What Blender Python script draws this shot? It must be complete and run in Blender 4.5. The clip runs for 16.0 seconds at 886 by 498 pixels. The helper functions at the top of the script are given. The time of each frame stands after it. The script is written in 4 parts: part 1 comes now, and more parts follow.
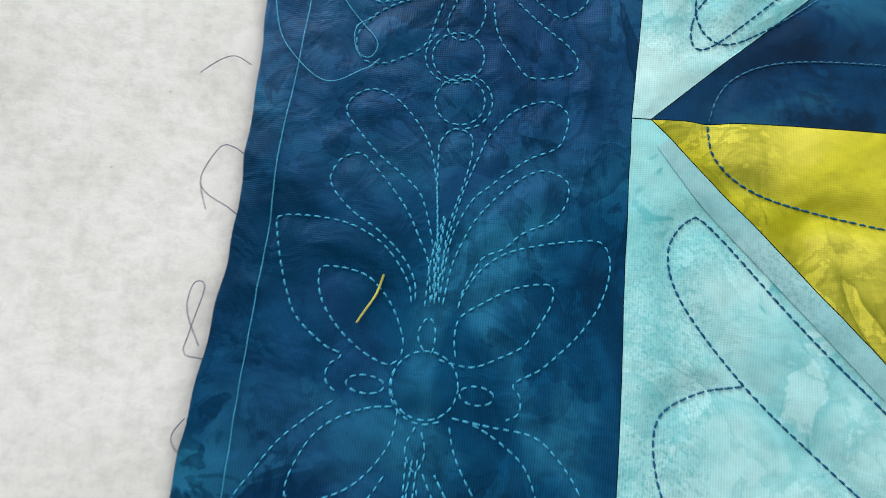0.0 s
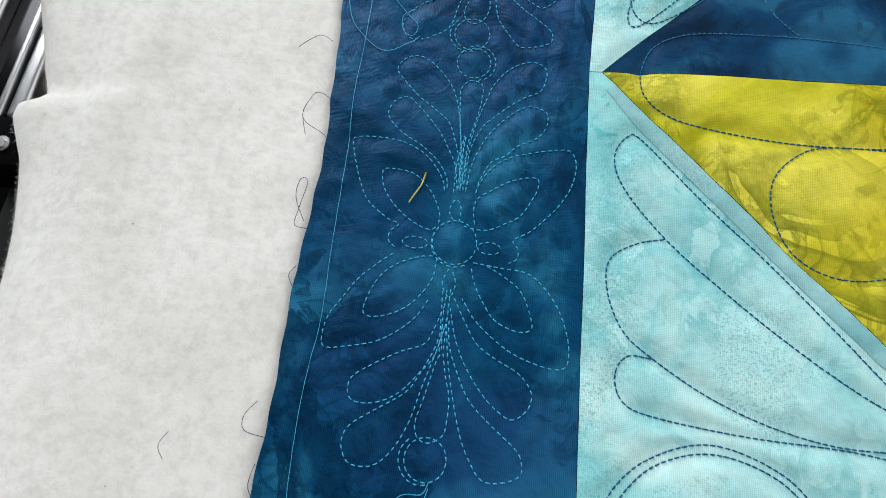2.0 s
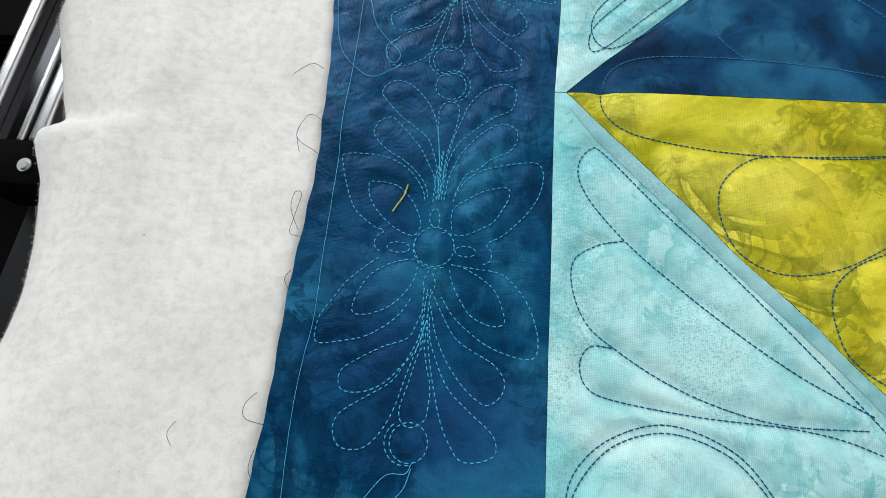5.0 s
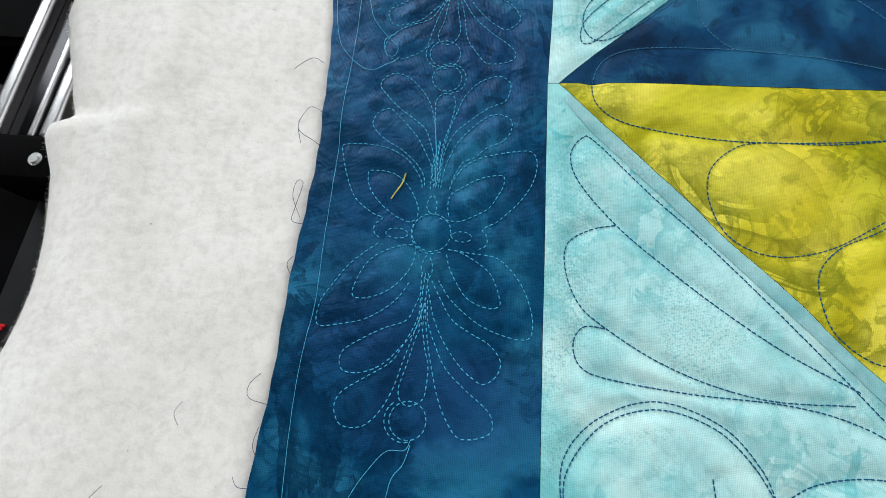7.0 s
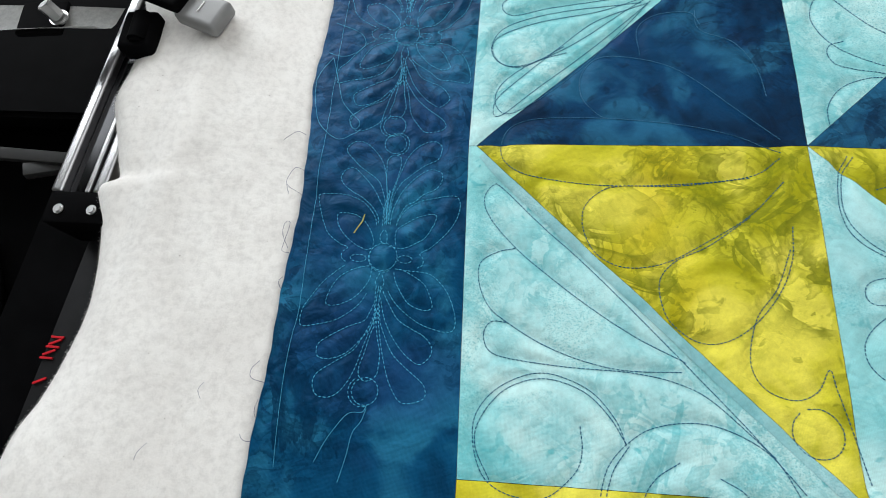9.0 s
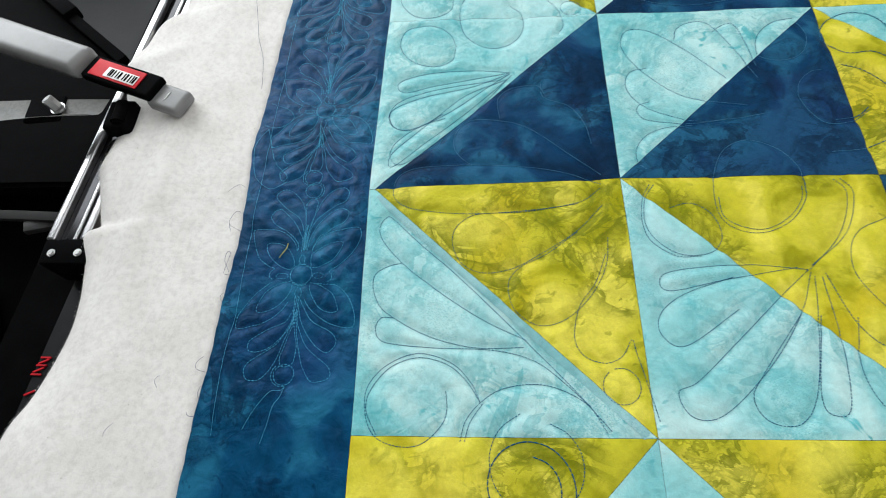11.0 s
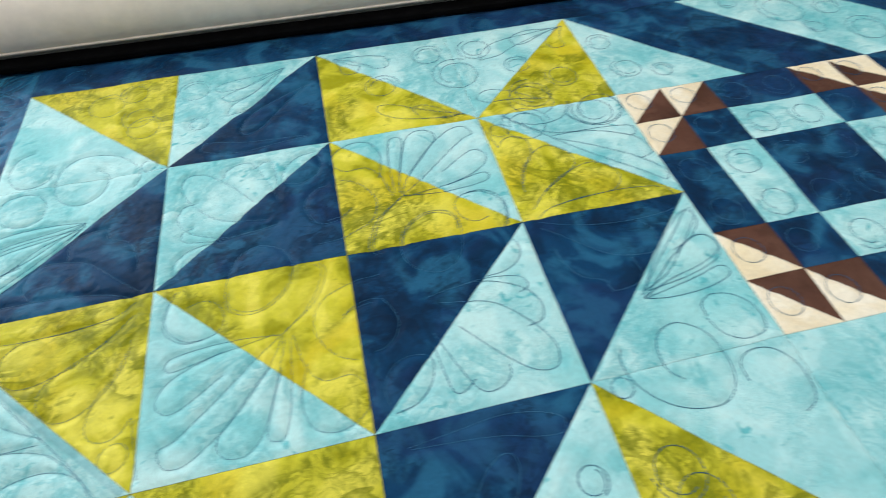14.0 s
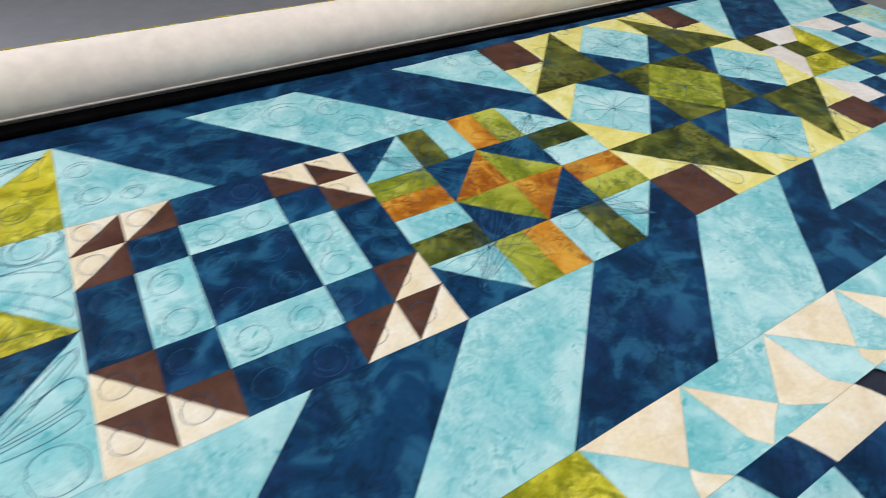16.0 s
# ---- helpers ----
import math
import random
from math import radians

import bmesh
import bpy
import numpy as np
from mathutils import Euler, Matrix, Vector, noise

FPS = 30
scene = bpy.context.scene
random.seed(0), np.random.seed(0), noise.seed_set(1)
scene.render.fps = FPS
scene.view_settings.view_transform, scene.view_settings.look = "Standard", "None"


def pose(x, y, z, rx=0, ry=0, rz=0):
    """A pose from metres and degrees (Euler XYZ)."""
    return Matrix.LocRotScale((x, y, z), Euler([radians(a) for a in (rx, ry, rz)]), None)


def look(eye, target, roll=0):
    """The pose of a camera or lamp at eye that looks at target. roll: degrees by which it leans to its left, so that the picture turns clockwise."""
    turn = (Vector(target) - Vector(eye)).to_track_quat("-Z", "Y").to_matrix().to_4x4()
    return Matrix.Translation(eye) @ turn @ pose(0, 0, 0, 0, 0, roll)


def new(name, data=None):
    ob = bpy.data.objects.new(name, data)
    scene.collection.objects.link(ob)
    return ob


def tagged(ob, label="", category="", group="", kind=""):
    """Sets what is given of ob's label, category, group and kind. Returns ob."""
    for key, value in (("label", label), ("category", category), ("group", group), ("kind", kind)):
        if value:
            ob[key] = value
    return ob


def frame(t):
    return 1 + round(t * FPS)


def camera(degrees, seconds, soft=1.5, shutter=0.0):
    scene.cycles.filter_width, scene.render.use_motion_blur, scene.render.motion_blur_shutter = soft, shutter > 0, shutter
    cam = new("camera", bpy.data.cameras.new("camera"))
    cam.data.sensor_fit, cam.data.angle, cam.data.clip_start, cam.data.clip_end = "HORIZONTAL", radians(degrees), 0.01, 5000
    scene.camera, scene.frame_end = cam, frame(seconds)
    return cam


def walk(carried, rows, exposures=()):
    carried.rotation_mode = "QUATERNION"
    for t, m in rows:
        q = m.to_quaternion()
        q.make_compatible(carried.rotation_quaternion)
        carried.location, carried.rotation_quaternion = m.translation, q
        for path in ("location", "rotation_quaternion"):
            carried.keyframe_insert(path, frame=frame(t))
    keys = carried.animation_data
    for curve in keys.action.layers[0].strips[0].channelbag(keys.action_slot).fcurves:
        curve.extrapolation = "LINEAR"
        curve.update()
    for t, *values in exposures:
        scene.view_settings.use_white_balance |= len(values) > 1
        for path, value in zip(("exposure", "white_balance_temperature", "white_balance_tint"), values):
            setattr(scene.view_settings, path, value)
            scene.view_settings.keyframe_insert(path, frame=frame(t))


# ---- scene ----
cam = camera(79.1, 16.0, soft=0.9, shutter=0.4)
PATH = [
    (0, (-0.05, -0.069, 0.138), (-0.144, 0.281, -1.829), -8.2),
    (0.5, (-0.055, -0.085, 0.162), (-0.12, 0.292, -1.801), -3.1),
    (1, (-0.053, -0.112, 0.181), (-0.158, 0.345, -1.764), -6.9),
    (1.5, (-0.052, -0.124, 0.191), (-0.163, 0.334, -1.753), -7.5),
    (2, (-0.05, -0.129, 0.197), (-0.159, 0.328, -1.747), -7.3),
    (2.5, (-0.049, -0.136, 0.201), (-0.151, 0.338, -1.74), -6.1),
    (3, (-0.046, -0.137, 0.206), (-0.154, 0.342, -1.733), -6.9),
    (3.5, (-0.043, -0.136, 0.21), (-0.153, 0.354, -1.726), -7.0),
    (4, (-0.039, -0.139, 0.211), (-0.158, 0.355, -1.723), -8.1),
    (4.2, (-0.04, -0.138, 0.213), (-0.161, 0.362, -1.72), -8.3),
    (6.5, (-0.037, -0.146, 0.219), (-0.155, 0.398, -1.701), -7.1),
    (7, (-0.036, -0.149, 0.221), (-0.169, 0.392, -1.7), -9.0),
    (7.5, (-0.035, -0.151, 0.221), (-0.156, 0.407, -1.696), -7.5),
    (8, (-0.026, -0.149, 0.224), (-0.156, 0.416, -1.69), -8.5),
    (8.2, (-0.03, -0.151, 0.237), (-0.116, 0.402, -1.683), -4.9),
    (8.3, (-0.02, -0.155, 0.249), (-0.166, 0.402, -1.666), -10.6),
    (8.4, (-0.019, -0.162, 0.271), (-0.161, 0.415, -1.639), -9.6),
    (8.5, (-0.013, -0.172, 0.29), (-0.169, 0.45, -1.605), -10.1),
    (9, (0.003, -0.177, 0.302), (-0.149, 0.472, -1.584), -9.8),
    (9.2, (0.011, -0.18, 0.307), (-0.153, 0.483, -1.573), -10.9),
    (11.3, (0.096, -0.246, 0.384), (-0.03, 0.656, -1.397), -8.1),
    (11.5, (0.106, -0.246, 0.387), (-0.019, 0.67, -1.386), -8.4),
    (12, (0.12, -0.257, 0.399), (0.02, 0.711, -1.348), -7.9),
    (12.5, (0.139, -0.273, 0.405), (0.081, 0.748, -1.313), -7.2),
    (13, (0.205, -0.285, 0.426), (0.209, 0.792, -1.259), -6.2),
    (13.5, (0.33, -0.329, 0.449), (0.446, 0.822, -1.182), -3.9),
    (14, (0.427, -0.364, 0.465), (0.686, 0.832, -1.116), -1.2),
    (14.5, (0.56, -0.424, 0.49), (0.949, 0.81, -1.036), 0.4),
    (15, (0.7, -0.473, 0.503), (1.215, 0.778, -0.97), 1.5),
    (15.5, (0.811, -0.525, 0.524), (1.46, 0.709, -0.91), 2.8),
    (16, (0.942, -0.51, 0.523), (1.739, 0.662, -0.888), 4.8),
]
walk(cam, [(t, look(eye, target, roll)) for t, eye, target, roll in PATH], exposures=((0, -0.15, 6500, 10), (6.5, -0.12, 6500, 10), (9, -0.12, 6500, 10), (12.5, -0.18, 6500, 10), (14, -0.08, 6500, 10), (15, -0.10, 6500, 12), (16, -0.10, 6400, 15)))

# ---- light ----
S = 0.2                                   # side of one pieced square
world = bpy.data.worlds.new("room_light")
scene.world = world
world.use_nodes = True
world.node_tree.nodes["Background"].inputs[0].default_value = (0.92, 0.96, 1.0, 1)
world.node_tree.nodes["Background"].inputs[1].default_value = 0.3


def area_lamp(name, eye, target, sx, sy, power, colour):
    d = bpy.data.lights.new(name, "AREA")
    d.shape, d.size, d.size_y, d.energy, d.color = "RECTANGLE", sx, sy, power, colour
    ob = new(name, d)
    ob.matrix_world = look(eye, target)
    return ob


area_lamp("window_daylight", (-0.82, 1.22, 0.68), (0.1, 0.1, 0), 1.6, 1.1, 41, (0.93, 0.975, 1.0))
area_lamp("ceiling_panel_lamp", (2.05, -0.60, 1.6), (2.05, -0.60, 0), 4.0, 3.2, 53, (0.98, 0.985, 0.985))


# ---- materials ----
def material(name):
    m = bpy.data.materials.new(name)
    m.use_nodes = True
    t = m.node_tree
    return m, t, t.nodes["Principled BSDF"]


def node(t, kind, **values):
    n = t.nodes.new(kind)
    for key, v in values.items():
        n.inputs[key.replace("_", " ")].default_value = v
    return n


def ramp(t, fac, stops):
    r = t.nodes.new("ShaderNodeValToRGB")
    r.color_ramp.interpolation = "EASE"
    while len(r.color_ramp.elements) < len(stops):
        r.color_ramp.elements.new(0.5)
    for e, (at, c) in zip(r.color_ramp.elements, stops):
        e.position, e.color = at, (*c, 1)
    t.links.new(fac, r.inputs[0])
    return r.outputs[0]


def mixed(t, fac, a, b, mode="MIX"):
    m = t.nodes.new("ShaderNodeMix")
    m.data_type, m.blend_type = "RGBA", mode
    for socket, v in ((m.inputs[0], fac), (m.inputs[6], a), (m.inputs[7], b)):
        if isinstance(v, (int, float)):
            socket.default_value = v
        elif isinstance(v, tuple):
            socket.default_value = (*v, 1)
        else:
            t.links.new(v, socket)
    return m.outputs[2]


def batik(name, dark, mid, light, mark, tint, marks=0.6, speckle=0.0, ticks=0.4, tinted=0.5, weave_shade=0.055, specular=0.12, pucker_depth=0.4):
    """Hand-dyed cotton: soft dye clouds, watermarks with one crisp edge, ticks, salt speckle, plain weave, small puckers."""
    m, t, p = material(name)
    co = t.nodes.new("ShaderNodeTexCoord")
    info = t.nodes.new("ShaderNodeObjectInfo")
    shift = t.nodes.new("ShaderNodeVectorMath")
    shift.operation = "MULTIPLY_ADD"
    shift.inputs[1].default_value = (7.3, 5.1, 9.7)
    t.links.new(info.outputs["Random"], shift.inputs[0])
    t.links.new(co.outputs["Object"], shift.inputs[2])
    v = shift.outputs[0]

    def clouds(scale, detail, rough, warp):
        n = node(t, "ShaderNodeTexNoise", Scale=scale, Detail=detail, Roughness=rough, Distortion=warp)
        t.links.new(v, n.inputs["Vector"])
        return n.outputs[0]

    def calc(operation, a, b):
        n = t.nodes.new("ShaderNodeMath")
        n.operation = operation
        for socket, value in zip(n.inputs, (a, b)):
            if isinstance(value, (int, float)):
                socket.default_value = value
            else:
                t.links.new(value, socket)
        return n.outputs[0]

    def grey(value):
        return (value,) * 3

    colour = ramp(t, clouds(17.0, 4.0, 0.5, 0.9), [(0.36, dark), (0.48, mid), (0.60, light)])
    colour = mixed(t, ramp(t, clouds(9.0, 3.0, 0.5, 0.6), [(0.50, grey(0)), (0.64, grey(tinted))]), colour, tint)
    # a dye front: deepens slowly, then stops at a crisp, ragged line
    place = ramp(t, clouds(8.0, 2.0, 0.5, 0.6), [(0.43, grey(0.0)), (0.54, grey(1.0))])
    for scale, steps, amount in ((12.0, 4.5, marks), (27.0, 5.0, marks * 0.8), (52.0, 4.0, marks * 0.6)):
        front = calc("FRACT", calc("MULTIPLY", clouds(scale, 5.0, 0.55, 1.3), steps), 0)
        front = ramp(t, front, [(0.0, grey(0)), (0.55, grey(0.12)), (0.90, grey(0.85)), (0.96, grey(1)), (1.0, grey(0))])
        colour = mixed(t, calc("MULTIPLY", calc("MULTIPLY", front, place), amount), colour, mark)
    tick = calc("MULTIPLY", ramp(t, clouds(70.0, 3.0, 0.5, 1.0), [(0.60, grey(0)), (0.68, grey(ticks))]), ramp(t, clouds(13.0, 2.0, 0.5, 0.3), [(0.46, grey(0.1)), (0.6, grey(1))]))
    colour = mixed(t, tick, colour, mark)
    if speckle:
        salt = calc("MULTIPLY", ramp(t, clouds(1000.0, 3.0, 0.7, 0.2), [(0.48, grey(0)), (0.64, grey(0.8))]), ramp(t, clouds(15.0, 2.0, 0.5, 0.5), [(0.50, grey(0)), (0.60, grey(speckle))]))
        colour = mixed(t, salt, colour, mark)
    colour = mixed(t, 1.0, colour, ramp(t, clouds(220.0, 4.0, 0.65, 0.2), [(0.32, grey(0.94)), (0.68, grey(1.05))]), "MULTIPLY")
    # plain weave: shade between the threads is put into the colour
    warp = node(t, "ShaderNodeTexWave", Scale=470.0, Distortion=2.2, Detail=2.0, Detail_Scale=0.3)
    weft = node(t, "ShaderNodeTexWave", Scale=520.0, Distortion=2.2, Detail=2.0, Detail_Scale=0.3)
    weft.bands_direction = "Y"
    for n in (warp, weft):
        t.links.new(co.outputs["Object"], n.inputs["Vector"])
    weave = calc("ADD", calc("MULTIPLY", warp.outputs["Fac"], 0.62), calc("MULTIPLY", weft.outputs["Fac"], 0.38))
    colour = mixed(t, 1.0, colour, ramp(t, weave, [(0.1, grey(1 - weave_shade * 1.6)), (0.9, grey(1 + weave_shade))]), "MULTIPLY")
    t.links.new(colour, p.inputs["Base Color"])
    b1 = node(t, "ShaderNodeBump", Strength=pucker_depth, Distance=0.004)
    t.links.new(clouds(75.0, 3.0, 0.5, 0.6), b1.inputs["Height"])
    b2 = node(t, "ShaderNodeBump", Strength=0.35, Distance=0.0002)
    t.links.new(weave, b2.inputs["Height"])
    t.links.new(b1.outputs[0], b2.inputs["Normal"])
    t.links.new(b2.outputs[0], p.inputs["Normal"])
    p.inputs["Roughness"].default_value = 0.55
    p.inputs["Specular IOR Level"].default_value = specular
    return m


def plain(name, colour, rough=0.5, metal=0.0, vary=0.12, scale=40.0, bump=0.1, distance=0.001, specular=0.5):
    """A surface of one colour with slight mottle and fine relief."""
    m, t, p = material(name)
    co = t.nodes.new("ShaderNodeTexCoord")
    n = node(t, "ShaderNodeTexNoise", Scale=scale, Detail=6.0, Roughness=0.65)
    t.links.new(co.outputs["Object"], n.inputs["Vector"])
    low, high = tuple(c * (1 - vary) for c in colour), tuple(min(1, c * (1 + vary)) for c in colour)
    t.links.new(ramp(t, n.outputs[0], [(0.3, low), (0.7, high)]), p.inputs["Base Color"])
    b = node(t, "ShaderNodeBump", Strength=bump, Distance=distance)
    t.links.new(n.outputs[0], b.inputs["Height"])
    t.links.new(b.outputs[0], p.inputs["Normal"])
    p.inputs["Roughness"].default_value, p.inputs["Metallic"].default_value = rough, metal
    p.inputs["Specular IOR Level"].default_value = specular
    return m


def batting_material():
    m, t, p = material("cotton_batting")
    co = t.nodes.new("ShaderNodeTexCoord")
    soft = node(t, "ShaderNodeTexNoise", Scale=26.0, Detail=4.0, Roughness=0.6)
    fuzz = node(t, "ShaderNodeTexNoise", Scale=210.0, Detail=8.0, Roughness=0.7, Distortion=0.1)
    seeds = node(t, "ShaderNodeTexNoise", Scale=420.0, Detail=2.0, Roughness=0.5)
    for n in (soft, fuzz, seeds):
        t.links.new(co.outputs["Object"], n.inputs["Vector"])
    colour = ramp(t, soft.outputs[0], [(0.35, (0.75, 0.725, 0.695)), (0.65, (0.81, 0.79, 0.76))])
    colour = mixed(t, 1.0, colour, ramp(t, fuzz.outputs[0], [(0.3, (0.87, 0.865, 0.865)), (0.60, (1.0, 1.0, 1.0))]), "MULTIPLY")
    colour = mixed(t, 1.0, colour, ramp(t, seeds.outputs[0], [(0.19, (0.45, 0.41, 0.36)), (0.235, (1.0, 1.0, 1.0))]), "MULTIPLY")
    t.links.new(colour, p.inputs["Base Color"])
    b1 = node(t, "ShaderNodeBump", Strength=0.16, Distance=0.006)
    t.links.new(soft.outputs[0], b1.inputs["Height"])
    b2 = node(t, "ShaderNodeBump", Strength=0.4, Distance=0.0010)
    t.links.new(fuzz.outputs[0], b2.inputs["Height"])
    t.links.new(b1.outputs[0], b2.inputs["Normal"])
    t.links.new(b2.outputs[0], p.inputs["Normal"])
    p.inputs["Roughness"].default_value = 1.0
    p.inputs["Specular IOR Level"].default_value = 0.1
    p.inputs["Sheen Weight"].default_value = 0.25
    return m


CLOTH = {
    "navy": batik("navy_batik", (0.0020, 0.026, 0.072), (0.0035, 0.046, 0.122), (0.016, 0.110, 0.215), (0.0012, 0.013, 0.040), (0.012, 0.038, 0.130), 0.6, 0.0, 0.5, 0.45, 0.07, 0.08, 0.5),
    "border": batik("blue_border_batik", (0.0016, 0.030, 0.076), (0.0032, 0.058, 0.136), (0.016, 0.135, 0.245), (0.0008, 0.013, 0.040), (0.012, 0.044, 0.140), 0.75, 0.0, 0.6, 0.55, 0.10, 0.10, 0.5),
    "aqua": batik("aqua_batik", (0.33, 0.66, 0.68), (0.44, 0.745, 0.755), (0.55, 0.82, 0.81), (0.10, 0.46, 0.50), (0.20, 0.60, 0.62), 0.55, 0.8, 0.9, 0.6),
    "lime": batik("lime_batik", (0.36, 0.345, 0.006), (0.62, 0.57, 0.034), (0.80, 0.715, 0.085), (0.17, 0.19, 0.004), (0.66, 0.52, 0.016), 0.8, 0.12, 0.5, 0.6),
    "olive": batik("olive_batik", (0.040, 0.058, 0.008), (0.090, 0.110, 0.015), (0.19, 0.205, 0.034), (0.014, 0.020, 0.004), (0.13, 0.12, 0.02), 0.9, 0.0, 0.8, 0.5, 0.04, 0.12, 0.8),
    "moss": batik("moss_green_batik", (0.22, 0.27, 0.016), (0.36, 0.40, 0.034), (0.52, 0.54, 0.085), (0.11, 0.15, 0.008), (0.34, 0.33, 0.02), 0.8, 0.0, 0.7, 0.5, 0.04, 0.12, 0.6),
    "orange": batik("orange_batik", (0.42, 0.14, 0.008), (0.60, 0.24, 0.016), (0.74, 0.37, 0.045), (0.26, 0.06, 0.004), (0.62, 0.40, 0.06), 0.85, 0.0, 0.7, 0.6, 0.04, 0.12, 0.7),
    "brown": batik("brown_batik", (0.066, 0.028, 0.017), (0.095, 0.041, 0.026), (0.125, 0.056, 0.037), (0.05, 0.02, 0.012), (0.11, 0.045, 0.03), 0.3),
    "cream": batik("cream_batik", (0.84, 0.71, 0.49), (0.90, 0.79, 0.59), (0.93, 0.85, 0.69), (0.84, 0.68, 0.42), (0.90, 0.76, 0.48), 0.3, 0.0, 0.1),
    "yellow": batik("pale_yellow_batik", (0.78, 0.70, 0.20), (0.85, 0.79, 0.27), (0.90, 0.86, 0.42), (0.74, 0.62, 0.14), (0.86, 0.74, 0.22), 0.3, 0.0, 0.1),
    "white": batik("off_white_batik", (0.76, 0.70, 0.62), (0.82, 0.77, 0.70), (0.87, 0.83, 0.77), (0.70, 0.62, 0.53), (0.82, 0.75, 0.66), 0.3, 0.0, 0.1),
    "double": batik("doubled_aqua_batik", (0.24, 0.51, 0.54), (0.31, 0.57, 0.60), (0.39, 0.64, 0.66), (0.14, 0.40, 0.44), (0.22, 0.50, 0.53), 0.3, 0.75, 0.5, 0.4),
}
# the border's glazed cotton shines blue at a low angle
glaze = CLOTH["border"].node_tree.nodes["Principled BSDF"].inputs
glaze["Roughness"].default_value, glaze["Specular IOR Level"].default_value, glaze["Specular Tint"].default_value = 0.48, 0.35, (0.05, 0.42, 1.0, 1)
THREAD_LIGHT = plain("teal_thread", (0.050, 0.40, 0.62), 0.5, vary=0.25, scale=900.0)
THREAD_DARK = plain("blue_thread", (0.008, 0.095, 0.205), 0.7, vary=0.25, scale=900.0, specular=0.12)
THREAD_MID = plain("mid_blue_thread", (0.022, 0.16, 0.30), 0.45, vary=0.25, scale=900.0)
THREAD_PURPLE = plain("dark_purple_thread", (0.045, 0.045, 0.13), 0.6, vary=0.2, scale=900.0)
THREAD_YELLOW = plain("yellow_thread", (0.50, 0.46, 0.08), 0.6, vary=0.2, scale=900.0)
# near-black colour that stands for the shade inside the seams
SEAM_SHADE = plain("dark_seam_shade", (0.010, 0.016, 0.03), 0.9, vary=0.2)
BATTING = batting_material()
ROLLER_CLOTH = plain("white_canvas", (0.93, 0.82, 0.715), 0.9, vary=0.06, scale=30.0, bump=0.3, distance=0.003)
BLACK = plain("black_painted_steel", (0.0022, 0.0022, 0.0025), 0.75, vary=0.3, specular=0.02)
BLACK_SOFT = plain("black_rubber", (0.004, 0.004, 0.0044), 0.85, vary=0.3, specular=0.03)
GREY_PLASTIC = plain("grey_plastic", (0.20, 0.20, 0.20), 0.42, vary=0.06, scale=60.0)
GREY_STRAP = plain("grey_webbing", (0.42, 0.42, 0.41), 0.7, vary=0.12, scale=300.0, bump=0.4)
STEEL = plain("zinc_steel", (0.50, 0.50, 0.50), 0.36, 1.0, 0.1)
RED = plain("red_label", (0.58, 0.018, 0.028), 0.5, vary=0.12, specular=0.12)
LABEL_WHITE = plain("white_label", (0.78, 0.76, 0.75), 0.5, vary=0.04)
FLOOR_GREY = plain("grey_carpet", (0.15, 0.135, 0.115), 0.95, vary=0.25, scale=120.0, bump=0.5, distance=0.004)
WALL = plain("painted_wall", (0.62, 0.62, 0.61), 0.85, vary=0.04, scale=20.0)
CEILING = plain("white_ceiling", (0.8, 0.8, 0.79), 0.9, vary=0.03)


# ---- building helpers ----
def link_mesh(name, verts, faces, mat, parent=None, smooth=True, label=""):
    me = bpy.data.meshes.new(name)
    me.from_pydata([tuple(map(float, v)) for v in verts], [], [tuple(map(int, f)) for f in faces])
    if smooth:
        me.polygons.foreach_set("use_smooth", [True] * len(me.polygons))
    me.update()
    me.materials.append(mat)
    ob = new(name, me)
    ob.parent = parent
    return tagged(ob, label)


def part(name, bm, mat, parent=None, label="", smooth=True):
    me = bpy.data.meshes.new(name)
    bm.normal_update()
    bm.to_mesh(me)
    bm.free()
    if smooth:
        me.polygons.foreach_set("use_smooth", [True] * len(me.polygons))
        me.set_sharp_from_angle(angle=radians(38))
    me.materials.append(mat)
    ob = new(name, me)
    ob.parent = parent
    return tagged(ob, label)


def thing(name, label, category, group="", kind="", at=None):
    ob = new(name)
    ob.empty_display_size = 0.02
    if at is not None:
        ob.matrix_world = at
    return tagged(ob, label, category, group, kind)


def box(bm, m, sx, sy, sz, bevel=0.0, segments=2):
    r = bmesh.ops.create_cube(bm, size=1, matrix=m @ Matrix.Diagonal((sx, sy, sz, 1)))
    if bevel:
        edges = list({e for v in r["verts"] for e in v.link_edges})
        bmesh.ops.bevel(bm, geom=edges, offset=bevel, segments=segments, affect="EDGES", profile=0.6)


def tube(bm, a, b, r, n=24, bevel=0.0):
    a, b = Vector(a), Vector(b)
    turn = (b - a).to_track_quat("Z", "Y").to_matrix().to_4x4()
    m = Matrix.Translation((a + b) / 2) @ turn
    made = bmesh.ops.create_cone(bm, cap_ends=True, segments=n, radius1=r, radius2=r, depth=(b - a).length, matrix=m)
    if bevel:
        caps = [f for f in {f for v in made["verts"] for f in v.link_faces} if len(f.verts) > 4]
        bmesh.ops.bevel(bm, geom=list({e for f in caps for e in f.edges}), offset=bevel, segments=2, affect="EDGES")


